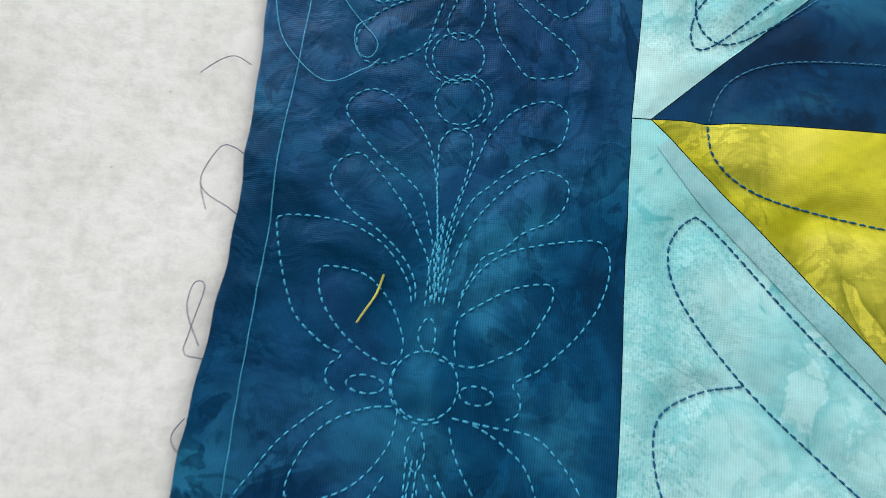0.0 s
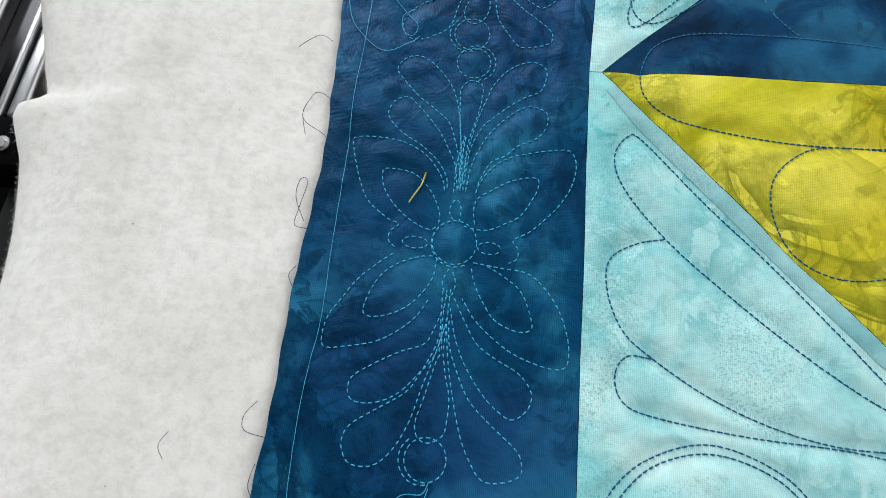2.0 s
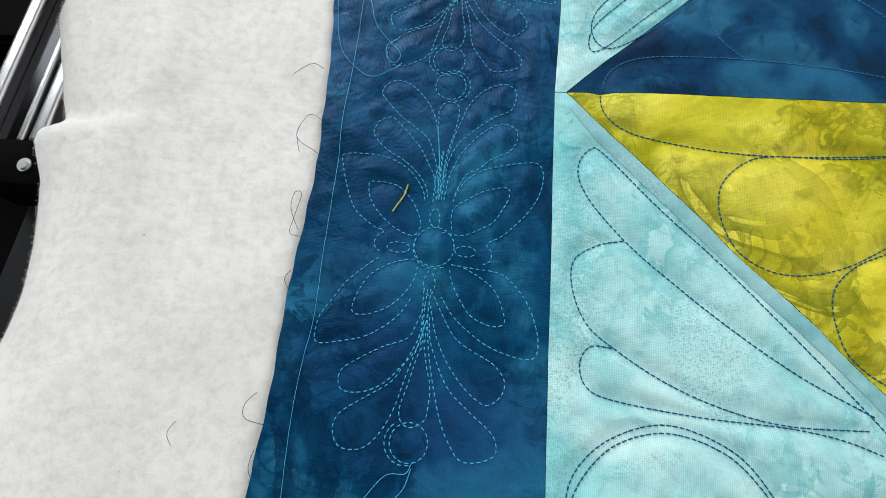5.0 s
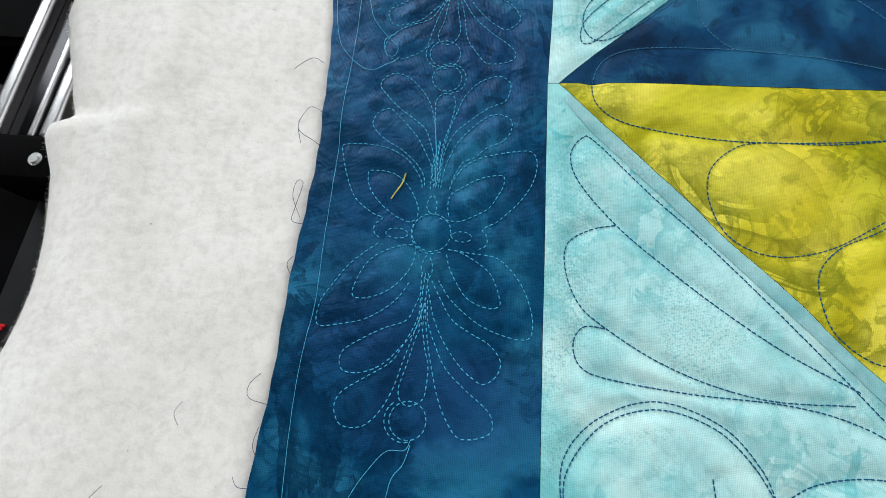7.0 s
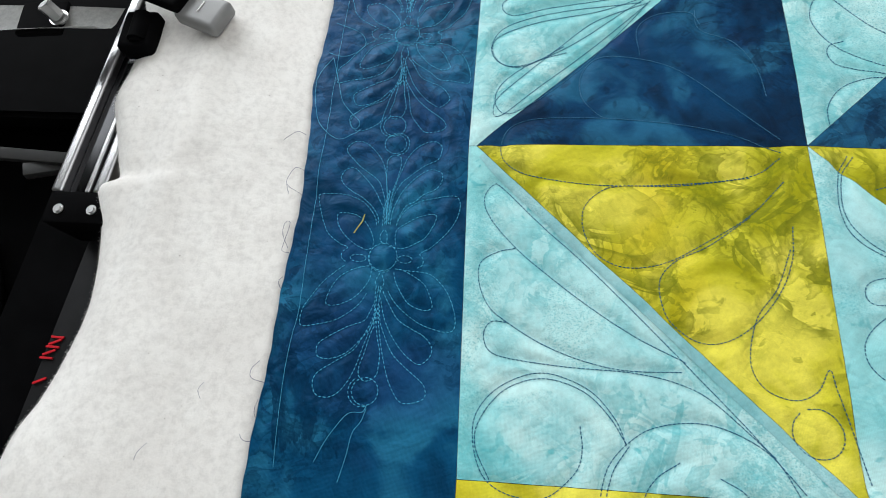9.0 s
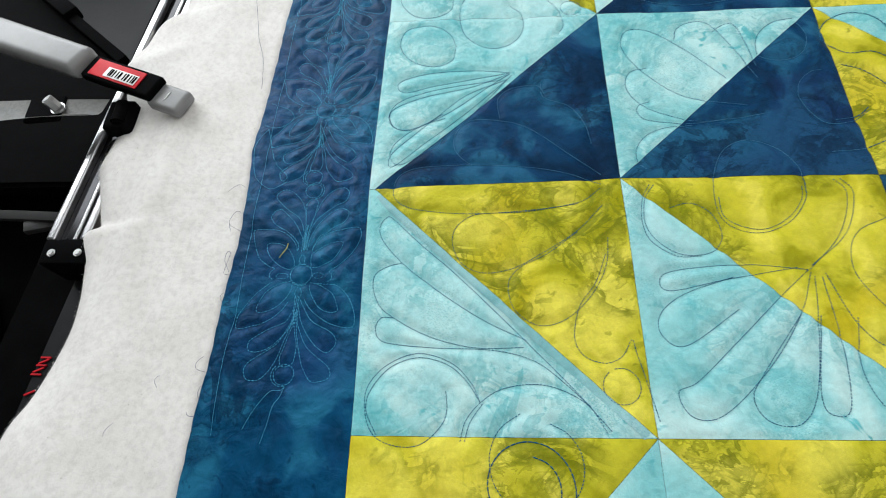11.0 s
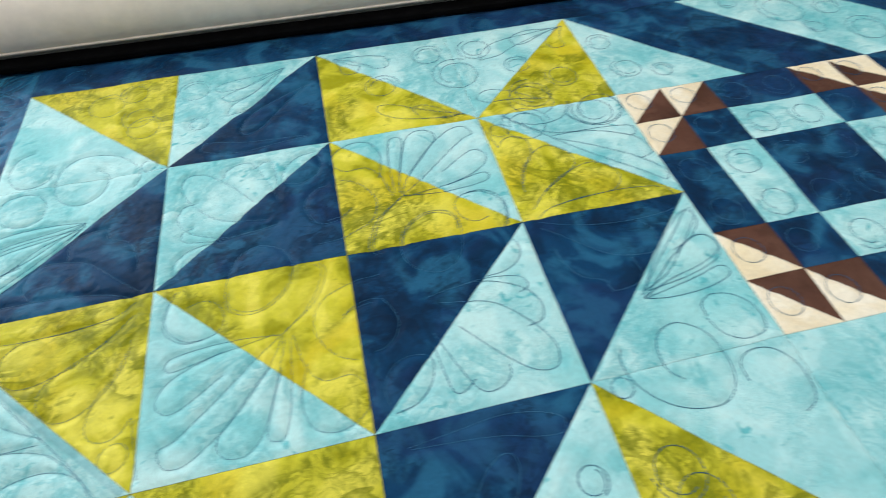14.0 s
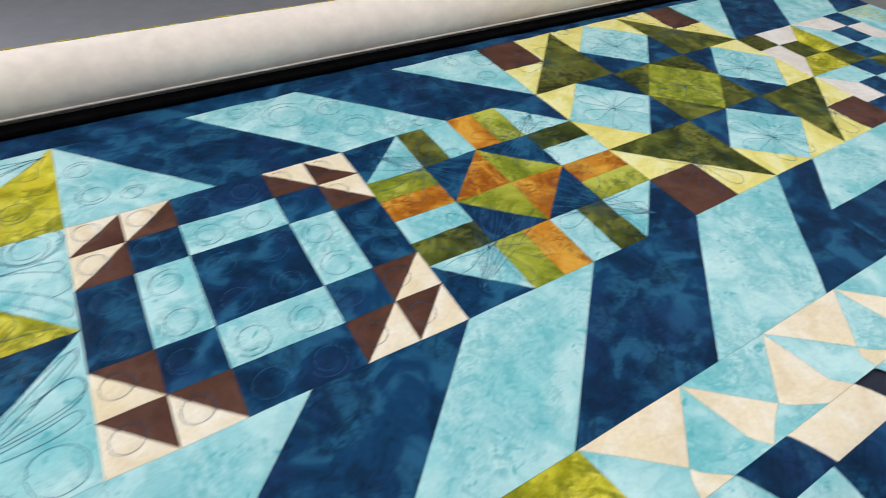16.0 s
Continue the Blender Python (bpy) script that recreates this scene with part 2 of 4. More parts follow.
def spline(points, step=0.0006, closed=False):
    """Catmull-Rom curve through the points, resampled at even steps."""
    p = np.array(points, float)
    p = np.vstack([p[-1], p, p[0], p[1]]) if closed else np.vstack([2 * p[0] - p[1], p, 2 * p[-1] - p[-2]])
    out = []
    for a, b, c, d in zip(p[:-3], p[1:-2], p[2:-1], p[3:]):
        k = np.linspace(0, 1, 14, endpoint=False)[:, None]
        out.append(0.5 * (2 * b + (c - a) * k + (2 * a - 5 * b + 4 * c - d) * k ** 2 + (3 * b - a - 3 * c + d) * k ** 3))
    out = np.vstack([*out, p[-2][None]])
    s = np.r_[0, np.cumsum(np.linalg.norm(np.diff(out, axis=0), axis=1))]
    n = max(2, int(s[-1] / step))
    at = np.linspace(0, s[-1], n + 1)
    return np.stack([np.interp(at, s, out[:, i]) for i in range(out.shape[1])], 1)


# ---- quilting lines, in metres on the quilt ----
rng = np.random.default_rng(5)
LINES = {"border": [], "field": [], "far": []}


def line(group, points, closed=False, scale=0.001, shift=(0, 0), jitter=0.0):
    p = np.array(points, float) * scale + np.array(shift)
    if jitter:
        p = p + rng.normal(0, jitter, p.shape)
    LINES[group].append(spline(p, 0.0006 if group != "far" else 0.0015, closed))


def ring(group, x, y, r, turns=1.0, start=0.0, inward=0.0, squash=1.0):
    a = np.linspace(0, turns * 2 * math.pi, int(10 * turns) + 3) + start
    k = r * (1 - inward * np.linspace(0, 1, len(a)))
    p = np.stack([x + k * np.cos(a), y + squash * k * np.sin(a)], 1)
    line(group, p, scale=1.0)


# one blossom of the border, in millimetres from its middle
FLOWER_X, FLOWER_Y, PITCH = -0.057, -0.0795, 0.164
LEAF_UPPER_LEFT = ((-6, 20), (-7, 24), (-10, 29), (-16, 35), (-25, 39), (-35, 40), (-44, 39), (-44, 35), (-42, 28), (-39, 20), (-35, 13), (-27, 7), (-22, 5), (-25, 2), (-25, -2), (-21, -5))
LEAF_UPPER_RIGHT = ((6, 20), (7, 24), (11, 31), (17, 36), (25, 39), (33, 41), (41, 42), (44, 38), (44, 32), (42, 25), (38, 18), (33, 12), (28, 7), (22, 3), (24, 0), (24, -4), (21, -6))
LEAF_LOWER_LEFT = ((-22, -6), (-28, -11), (-35, -18), (-40, -26), (-44, -33), (-45, -41), (-43, -44), (-36, -43), (-25, -40), (-17, -35), (-11, -29), (-7, -22))
LEAF_LOWER_RIGHT = ((7, -7), (17, -8), (28, -9), (35, -14), (41, -22), (45, -33), (45, -41), (41, -43), (34, -42), (25, -39), (17, -34), (10, -28), (5, -21))
INNER_UPPER_LEFT = ((-7, 6), (-7, 11), (-11, 19), (-17, 25), (-23, 27), (-30, 27), (-31, 25), (-30, 20), (-27, 15), (-22, 10), (-16, 6), (-10, 4), (-7, 6))
INNER_UPPER_RIGHT = ((7, 7), (6, 13), (7, 18), (12, 22), (20, 27), (29, 29), (30, 25), (28, 20), (24, 13), (18, 9), (12, 6), (7, 6), (1, 7))
INNER_LOWER_LEFT = ((-7, -6), (-13, -7), (-20, -10), (-26, -15), (-30, -23), (-31, -30), (-26, -31), (-18, -28), (-12, -23), (-7, -15), (-6, -7))
INNER_LOWER_RIGHT = ((7, -7), (13, -8), (21, -12), (27, -17), (31, -26), (31, -30), (26, -31), (18, -28), (13, -22), (9, -15), (7, -8))
PETAL_UPPER_LEFT = ((-1, 20), (-3, 31), (-6, 37), (-10, 44), (-15, 50), (-20, 55), (-25, 59), (-30, 57), (-32, 53), (-32, 50), (-29, 46), (-24, 42), (-17, 38), (-10, 32), (-6, 26), (-5, 20))
PETAL_UPPER_RIGHT = ((2, 20), (3, 30), (5, 37), (8, 44), (13, 51), (19, 57), (25, 60), (31, 58), (32, 54), (31, 50), (28, 46), (21, 42), (16, 37), (11, 34), (8, 28), (6, 22))
PETAL_LOWER_LEFT = ((-1, -24), (-4, -33), (-7, -39), (-16, -43), (-26, -49), (-32, -54), (-32, -60), (-28, -62), (-21, -61), (-14, -57), (-8, -50), (-3, -43), (0, -31))
PETAL_LOWER_RIGHT = ((2, -21), (6, -28), (12, -37), (20, -42), (28, -46), (33, -52), (32, -58), (27, -62), (22, -60), (16, -55), (9, -46), (4, -36), (1, -25))
TIP_UPPER_LEFT = ((0, 20), (-2, 34), (-5, 44), (-8, 50), (-14, 55), (-21, 60), (-28, 67), (-31, 71), (-30, 75), (-26, 78), (-21, 78), (-16, 75), (-11, 70), (-7, 64), (-4, 55), (-2, 43), (-1, 31), (0, 21))
TIP_UPPER_RIGHT = ((0, 22), (1, 35), (2, 42), (4, 52), (7, 62), (9, 68), (14, 75), (20, 79), (26, 80), (30, 77), (30, 72), (28, 67), (21, 63), (15, 58), (11, 54), (7, 50), (4, 44), (2, 37), (1, 23))
TIP_LOWER_LEFT = ((-1, -31), (-3, -40), (-8, -51), (-12, -57), (-22, -64), (-30, -70), (-32, -76), (-29, -82), (-23, -83), (-18, -81), (-13, -75), (-9, -66), (-6, -54), (-2, -40), (0, -31))
TIP_LOWER_RIGHT = ((1, -29), (2, -38), (5, -46), (11, -57), (20, -65), (28, -71), (31, -75), (31, -80), (25, -83), (18, -83), (13, -77), (9, -69), (5, -56), (2, -43), (0, -29))
BUD_UPPER = ((0, 28), (-3, 50), (-4, 61), (-4, 65), (-1, 69), (4, 68), (5, 63), (4, 55), (1, 40), (1, 27))
BUD_LOWER = ((0, -41), (2, -50), (4, -57), (4, -65), (3, -70), (-2, -73), (-6, -71), (-7, -66), (-5, -58), (-2, -45), (0, -41))
for k in range(4):
    oy = FLOWER_Y + k * PITCH
    low = 1.0 if k == 0 else 0.93
    for stroke in (LEAF_UPPER_LEFT, LEAF_UPPER_RIGHT, LEAF_LOWER_LEFT, LEAF_LOWER_RIGHT, INNER_UPPER_LEFT, INNER_UPPER_RIGHT, INNER_LOWER_LEFT, INNER_LOWER_RIGHT, PETAL_UPPER_LEFT, PETAL_UPPER_RIGHT,
                   PETAL_LOWER_LEFT, PETAL_LOWER_RIGHT, TIP_UPPER_LEFT, TIP_UPPER_RIGHT, TIP_LOWER_LEFT, TIP_LOWER_RIGHT, BUD_UPPER, BUD_LOWER):
        p = np.array(stroke, float) * (1, low if stroke[3][1] < 0 else 1.0)
        line("border", p, shift=(FLOWER_X, oy), jitter=0.0 if k == 0 else 0.0006)
    line("border", ((-1, 8), (-3, 11), (-3, 14), (-1, 17), (1, 14), (1, 9), (0, 8)), shift=(FLOWER_X, oy))
    line("border", ((-1, -10), (-3, -16), (0, -21), (2, -16), (0, -10)), shift=(FLOWER_X, oy))
    for dx in (-2.2, -0.6, 1.0):
        line("border", ((dx, 20), (dx * 0.8 - 0.5, 32), (dx * 0.4, 44)), shift=(FLOWER_X, oy), jitter=0.0004)
        line("border", ((dx, -18), (dx * 0.8 - 0.5, -30), (dx * 0.6, -42)), shift=(FLOWER_X, oy), jitter=0.0004)
    ring("border", FLOWER_X, oy, 0.0085, 1.0)
    ring("border", FLOWER_X + 0.0003, oy - 0.0004, 0.0091, 0.45, 2.4)
    ring("border", FLOWER_X - 0.0150, oy - 0.0015, 0.0049, 1.0, squash=0.46)
    ring("border", FLOWER_X + 0.0132, oy - 0.0010, 0.0044, 1.0, squash=0.52)
    ring("border", FLOWER_X, oy + 0.0775, 0.0070, 1.0)
    ring("border", FLOWER_X + 0.0008, oy + 0.0775, 0.0082, 0.55, -1.4)
    ring("border", FLOWER_X - 0.002, oy - 0.0785 * low, 0.0074, 1.0)
    ring("border", FLOWER_X - 0.003, oy - 0.0785 * low, 0.0084, 0.45, 2.2)

# feathers and curls of the first pieced square and its neighbours
line("field", ((116, -132), (90, -120), (66, -105), (42, -87), (22, -70), (6, -51), (2, -38), (7, -29), (13, -31), (37, -55), (63, -79), (99, -116), (140, -159), (169, -194)))
line("field", ((22, -70), (11, -73), (1.5, -80), (1, -92), (7, -106), (18, -115), (37, -126), (59, -134), (83, -138), (114, -137)))
line("field", ((18, -115), (9, -115), (5, -122), (8, -131), (19, -135), (50, -138), (86, -139), (110, -143), (129, -152), (157, -178)))
line("field", ((68, -202), (72, -188), (82, -176), (96, -167), (117, -163), (136, -166), (155, -177), (166, -195)))
line("field", ((71, -202), (75, -189), (84, -176)))
line("field", ((82, -176), (76, -163), (62, -149), (38, -142), (16, -150), (3, -165), (2, -182), (9, -198), (24, -205), (41, -204), (55, -192), (59, -181), (58, -168)))
line("field", ((82, -176), (73, -162), (59, -150), (38, -145), (18, -152), (5, -168), (3, -182), (11, -198)))
line("field", ((181, -4), (162, -17), (118, -24), (71, -27), (30, -22), (14, -13), (11, -1), (17, 12), (36, 19), (79, 21), (121, 18), (155, 11), (182, 0)))
line("field", ((181, -20), (159, -43), (131, -62), (108, -75), (86, -79), (70, -72), (62, -58), (62, -43), (71, -32), (84, -27), (118, -25), (162, -18)))
line("field", ((182, -49), (179, -70), (170, -90), (154, -109), (138, -119), (123, -120), (109, -110), (104, -97), (105, -84), (115, -73), (134, -63), (159, -44)))
line("field", ((179, -63), (169, -87), (156, -105), (150, -129), (156, -143), (170, -148), (182, -143), (190, -131), (192, -141), (196, -160), (201, -187)))
line("field", ((183, 9), (157, 31), (124, 60), (96, 69), (73, 68), (62, 54), (62, 37), (72, 24), (79, 21)))
line("field", ((178, 40), (174, 62), (162, 82), (141, 93), (139, 109)))
line("field", ((101, 71), (100, 92), (112, 104), (135, 107), (142, 97)))
line("field", ((109, 115), (74, 99), (51, 79), (21, 49), (6, 31), (9, 20), (36, 45), (74, 80), (109, 115)))
line("field", ((51, 77), (25, 60), (8, 62), (2, 76), (13, 93), (51, 106), (105, 115)))
line("field", ((325, -77), (298, -100), (264, -131), (231, -160), (216, -168), (223, -184), (244, -182), (281, -150), (311, -111), (326, -79)))
line("field", ((325, -77), (282, -73), (234, -77), (217, -83), (222, -94), (265, -85), (318, -75)))
line("field", ((270, -83), (231, -97), (212, -113), (212, -129), (228, -135), (269, -108)))
line("field", ((311, -111), (276, -154), (265, -171), (272, -186), (292, -187), (308, -165), (322, -112), (328, -82)))
line("field", ((324, -112), (309, -170), (316, -182), (326, -175), (332, -136), (333, -83)))
line("field", ((348, -114), (340, -150), (348, -177), (369, -186), (393, -176), (403, -155), (388, -136), (362, -136), (346, -118), (336, -80)))
line("field", ((328, -74), (360, -47), (375, -13), (369, 2)))
line("field", ((326, -77), (355, -48), (370, -13), (363, 2)))
line("field", ((303, 109), (274, 144), (248, 168), (228, 173), (218, 164), (218, 145), (235, 117), (265, 90), (316, 78)))
line("field", ((236, 125), (220, 120), (215, 100), (230, 78), (266, 63), (299, 64), (327, 69)))
line("field", ((233, 85), (223, 81), (221, 72), (230, 64), (265, 60), (299, 65)))
line("field", ((266, 159), (270, 172), (284, 181), (300, 178), (314, 151), (330, 108)))
line("field", ((302, 167), (314, 176), (324, 174), (329, 149), (332, 122)))
line("field", ((379, 182), (359, 177), (344, 164), (337, 148), (339, 133), (359, 129), (377, 139), (385, 159), (381, 177)))
line("field", ((265, 58), (243, 56), (225, 48), (215, 34), (215, 21), (221, 14)))
line("field", ((413, 70), (396, 59), (374, 59), (361, 81), (363, 100), (376, 114), (388, 117)))
# curls beside the second square and in the tall aqua piece
line("field", ((233, -23), (250, -19), (264, -28), (269, -46), (262, -60), (250, -65), (233, -64), (218, -52), (212, -37), (215, -15), (224, -1)))
line("field", ((250, -66), (232, -66), (215, -54), (210, -37), (213, -15), (221, 0)))
line("field", ((341, -4), (340, 13), (329, 31), (307, 41), (287, 33), (275, 13), (270, -12), (272, -33), (285, -44), (304, -45), (324, -35), (338, -17), (341, -1)))
line("field", ((338, -5), (335, -17), (323, -32), (305, -42), (288, -41), (274, -31), (273, -12)))
line("field", ((429, -28), (405, -30), (386, -37), (370, -45), (360, -59), (357, -80), (366, -101), (380, -116), (395, -122)))
line("field", ((386, -74), (395, -66), (404, -63), (417, -61)))
line("field", ((58, 227), (56, 208), (40, 199), (20, 202), (6, 220), (5, 242), (12, 257), (28, 265)))
line("field", ((115, 212), (126, 199), (125, 175), (112, 159), (92, 156), (72, 171), (65, 195), (69, 221), (87, 239), (114, 240), (140, 230), (159, 209), (165, 184), (159, 169)))
line("field", ((61, 156), (58, 141), (43, 133), (23, 138), (10, 153), (8, 171), (16, 184), (38, 187), (55, 176), (62, 158)))
line("field", ((112, 123), (81, 127), (43, 125), (16, 118), (8, 110), (16, 102), (43, 109), (81, 117), (112, 123)))
line("field", ((112, 122), (76, 107), (33, 96), (7, 84), (3, 71), (12, 60), (30, 63), (60, 81), (92, 107), (112, 122)))
line("field", ((53, 72), (30, 63), (10, 45), (6, 30), (14, 22), (31, 32), (56, 54), (86, 87), (113, 120)))
ring("field", 0.179, -0.164, 0.0125, 0.95, 2.2)
ring("field", 0.120, -0.215, 0.034, 0.9, 1.9, 0.2)


def plume(group, apex, tip, width, bend=0.0):
    """One rounded feather plume from a shared apex out to its tip."""
    a, b = np.array(apex, float), np.array(tip, float)
    along = b - a
    side = np.array((-along[1], along[0])) * 1.0
    length = np.linalg.norm(along)
    side = side / length
    pts = []
    for s, w in ((0, 0), (0.3, 0.38), (0.6, 0.85), (0.82, 1.0), (0.96, 0.6), (1.0, 0.0), (0.95, -0.62), (0.8, -1.0), (0.58, -0.8), (0.3, -0.3), (0.02, 0)):
        pts.append(a + along * s + side * (w * width + bend * length * math.sin(math.pi * s) * 0.5))
    line(group, np.array(pts) + rng.normal(0, 0.0012, (len(pts), 2)), scale=1.0)


# upper half of the first column: curls above the feathers
ring("field", 0.174, 0.206, 0.010)
ring("field", 0.150, 0.310, 0.024, 1.1, 2.5, 0.3)
ring("field", 0.105, 0.345, 0.028, 1.2, 0.5, 0.3)

# curls and feathers of the top row
for cx, cy, r, a in ((223, 352, 25, 0.5), (232, 275, 14, 2.0), (140, 366, 22, 1.0), (160, 284, 25, 0.0)):
    ring("field", cx / 1000, cy / 1000, r / 1000, 1.35, a, 0.3)
for tip in ((250, 350), (262, 320), (268, 285)):
    plume("field", (0.350, 0.378), (tip[0] / 1000, tip[1] / 1000), 0.011, 0.12)
plume("field", (0.375, 0.215), (0.235, 0.225), 0.012, 0.1)
plume("field", (0.385, 0.330), (0.290, 0.240), 0.016, -0.1)
HALF = [c.copy() for c in LINES["field"]]
# the block's quilting repeats after half a turn about its middle
for c in HALF:
    LINES["far"].append(np.array((0.8, 0.0)) - c[::2])
for cx, cy, r, a in ((565, 358, 26, 0.3), (639, 356, 28, 2.0), (597, 301, 39, 1.0), (658, 167, 36, 0.0), (757, 173, 30, 2.4), (485, 297, 27, 0.0), (688, 229, 33, 1.4), (690, 300, 22, 0.4), (745, 260, 26, 2.4),
                     (831, 326, 22, 0.5), (844, 253, 24, 2.2), (893, 237, 18, 0.0), (1160, 344, 44, 0.8), (1086, 386, 19, 2.0), (1239, 334, 25, 0.0), (1183, 286, 19, 1.5), (1259, 261, 36, 0.3),
                     (1322, 232, 20, 2.5), (1364, 224, 12, 1.0), (1612, 383, 31, 0.2), (1543, 399, 20, 1.2), (1580, 320, 22, 2.0)):
    ring("far", cx / 1000, cy / 1000, r / 1000, 1.5, a, 0.42)
    ring("far", 0.8 - cx / 1000, -cy / 1000, r / 1000, 1.5, a + 3.1, 0.42) if 420 < cx < 760 and cy > 200 else None
for tip in ((470, 250), (520, 235), (450, 340), (505, 350)):
    plume("far", (0.425, 0.380) if tip[1] > 300 else (0.585, 0.210), (tip[0] / 1000, tip[1] / 1000), 0.014, 0.12)
for tip in ((640, 330), (610, 240), (700, 360), (760, 330)):
    plume("far", (0.790, 0.385) if tip[1] > 300 else (0.700, 0.215), (tip[0] / 1000, tip[1] / 1000), 0.014, -0.12)

# other blocks: rings in the small pieces, blossoms in the star
U = S / 3
for i in range(6):
    for j in range(6):
        x, y = 0.8 + (i + 0.5) * U, -0.2 + (j + 0.5) * U
        if (i in (0, 1, 4, 5)) and (j in (0, 1, 4, 5)):
            ring("far", x - 0.008, y + 0.008, 0.017, 1.0, rng.uniform(0, 6))
        else:
            ring("far", x, y, 0.024, 1.2, rng.uniform(0, 6), 0.4)
for c in (6, 7):
    for r in (-1, 0):
        x, y = (c + 0.5) * S, (r + 0.5) * S
        for k in range(8):
            a = k * math.pi / 4 + 0.2
            plume("far", (x, y), (x + 0.085 * math.cos(a), y + 0.085 * math.sin(a)), 0.013)
for sx in (-1, 1):
    for sy in (-1, 1):
        for k in range(7):
            a = math.atan2(sy, sx) + math.pi + (k - 3) * 0.2
            x0, y0 = 1.41 + sx * 0.100, sy * 0.100
            line("far", ((x0 + sx * 0.06, y0 + sy * 0.06), (x0 + sx * 0.03 + 0.05 * math.cos(a), y0 + sy * 0.03 + 0.05 * math.sin(a)), (x0 + 0.085 * math.cos(a), y0 + 0.085 * math.sin(a))), scale=1.0)
for c in (8, 9, 10):
    for r in (-1, 0, 1):
        x, y = (c + 0.5) * S * 1.02, (r + 0.5) * S * 1.04
        for k in range(6):
            a = k * math.pi / 3
            plume("far", (x, y), (x + 0.075 * math.cos(a), y + 0.075 * math.sin(a)), 0.017)
for k in range(14):
    ring("border", -0.05 + 0.24 * k + 0.1, 0.428, 0.02, 1.2, k, 0.4) if k < 1 else ring("far", -0.05 + 0.24 * k, 0.428, 0.022, 1.2, k, 0.4)

# ---- relief of the quilt: puffed between the stitched lines ----
GX0, GY0, GSTEP = -0.16, -0.66, 0.002
GNX, GNY = 1560, 680
near = np.full((GNX, GNY), 0.02)
samples = np.vstack([l[::3] for group in LINES.values() for l in group])
gi = np.round((samples[:, 0] - GX0) / GSTEP).astype(int)
gj = np.round((samples[:, 1] - GY0) / GSTEP).astype(int)
ok = (gi > 11) & (gi < GNX - 12) & (gj > 11) & (gj < GNY - 12)
gi, gj, samples = gi[ok], gj[ok], samples[ok]
for di in range(-10, 11):
    for dj in range(-10, 11):
        d = np.hypot(GX0 + (gi + di) * GSTEP - samples[:, 0], GY0 + (gj + dj) * GSTEP - samples[:, 1])
        np.minimum.at(near, (gi + di, gj + dj), d)
PUFF = 0.0020 * (1 - np.exp(-(near / 0.0042) ** 2))
fx, fy = np.arange(GNX) * GSTEP + GX0, np.arange(GNY) * GSTEP + GY0
PUFF *= 1 + 0.25 * np.clip((fy[None, :] - 0.06) / 0.12, 0, 1) * np.clip((0.0 - fx[:, None]) / 0.02, 0, 1) - 0.25 * np.clip((fx[:, None] - 0.35) / 0.2, 0, 1)
PUFF *= 1 - 0.3 * np.clip(-fx / 0.01, 0, 1)[:, None]
# the loose, unquilted stretch lies flat
loose = np.clip((fx[:, None] - 0.86) / 0.06, 0, 1) * np.clip((-0.205 - fy[None, :]) / 0.03, 0, 1)
PUFF = PUFF * (1 - loose) + 0.0012 * loose


def soft_noise(cell):
    """Smooth random field over the relief's grid, one value every so many metres."""
    a, b = np.arange(GNX) * GSTEP / cell, np.arange(GNY) * GSTEP / cell
    r = rng.uniform(-1, 1, (int(a[-1]) + 2, int(b[-1]) + 2))
    i0, j0 = a.astype(int), b.astype(int)
    u, w = (a - i0)[:, None], (b - j0)[None, :]
    u, w = u * u * (3 - 2 * u), w * w * (3 - 2 * w)
    rows = r[i0] * (1 - u) + r[i0 + 1] * u
    return rows[:, j0] * (1 - w) + rows[:, j0 + 1] * w


# drawn-up wrinkles between the stitches, deepest in the dense border
free = 1 - np.exp(-(near / 0.003) ** 2)
in_border = np.clip((-0.004 - fx) / 0.006, 0, 1)[:, None] * np.clip((fy + 0.2) / 0.1, 0, 1)[None, :]
PUFF += (0.0007 - 0.0014 * abs(soft_noise(0.011)) + 0.0006 * soft_noise(0.006)) * (0.3 + 0.7 * free) * (0.30 + 0.25 * in_border) * (1 - 0.6 * loose)


def sag(x, y):
    """The broad form: dips under the back roller and rides over the front one."""
    z = 0.0005 * np.sin(x * 41 + 1.3 * np.sin(y * 17)) + 0.0005 * np.sin(y * 53 + 2 * np.sin(x * 23))
    z = z - 0.012 * np.clip((y - 0.448) / 0.03, 0, 1) ** 1.5 - 0.05 * np.clip((y - 0.505) / 0.1, 0, 1)
    k = np.clip((-0.465 - y) / 0.028, 0, 1)
    over = np.clip((-0.493 - y) / 0.12, 0, 1)
    return z + 0.016 * k * k * (3 - 2 * k) - 0.05 * over ** 2


def height(x, y):
    i, j = np.clip((x - GX0) / GSTEP, 0, GNX - 1.001), np.clip((y - GY0) / GSTEP, 0, GNY - 1.001)
    i0, j0 = i.astype(int), j.astype(int)
    u, v = i - i0, j - j0
    p = PUFF[i0, j0] * (1 - u) * (1 - v) + PUFF[i0 + 1, j0] * u * (1 - v) + PUFF[i0, j0 + 1] * (1 - u) * v + PUFF[i0 + 1, j0 + 1] * u * v
    return p - 0.0014 + sag(x, y)


# ---- the room ----
def slab(name, x0, x1, y0, y1, z0, z1, mat, label, category):
    bm = bmesh.new()
    box(bm, pose((x0 + x1) / 2, (y0 + y1) / 2, (z0 + z1) / 2), x1 - x0, y1 - y0, z1 - z0)
    return tagged(part(name, bm, mat, None, "", False), label, category, kind="structure")


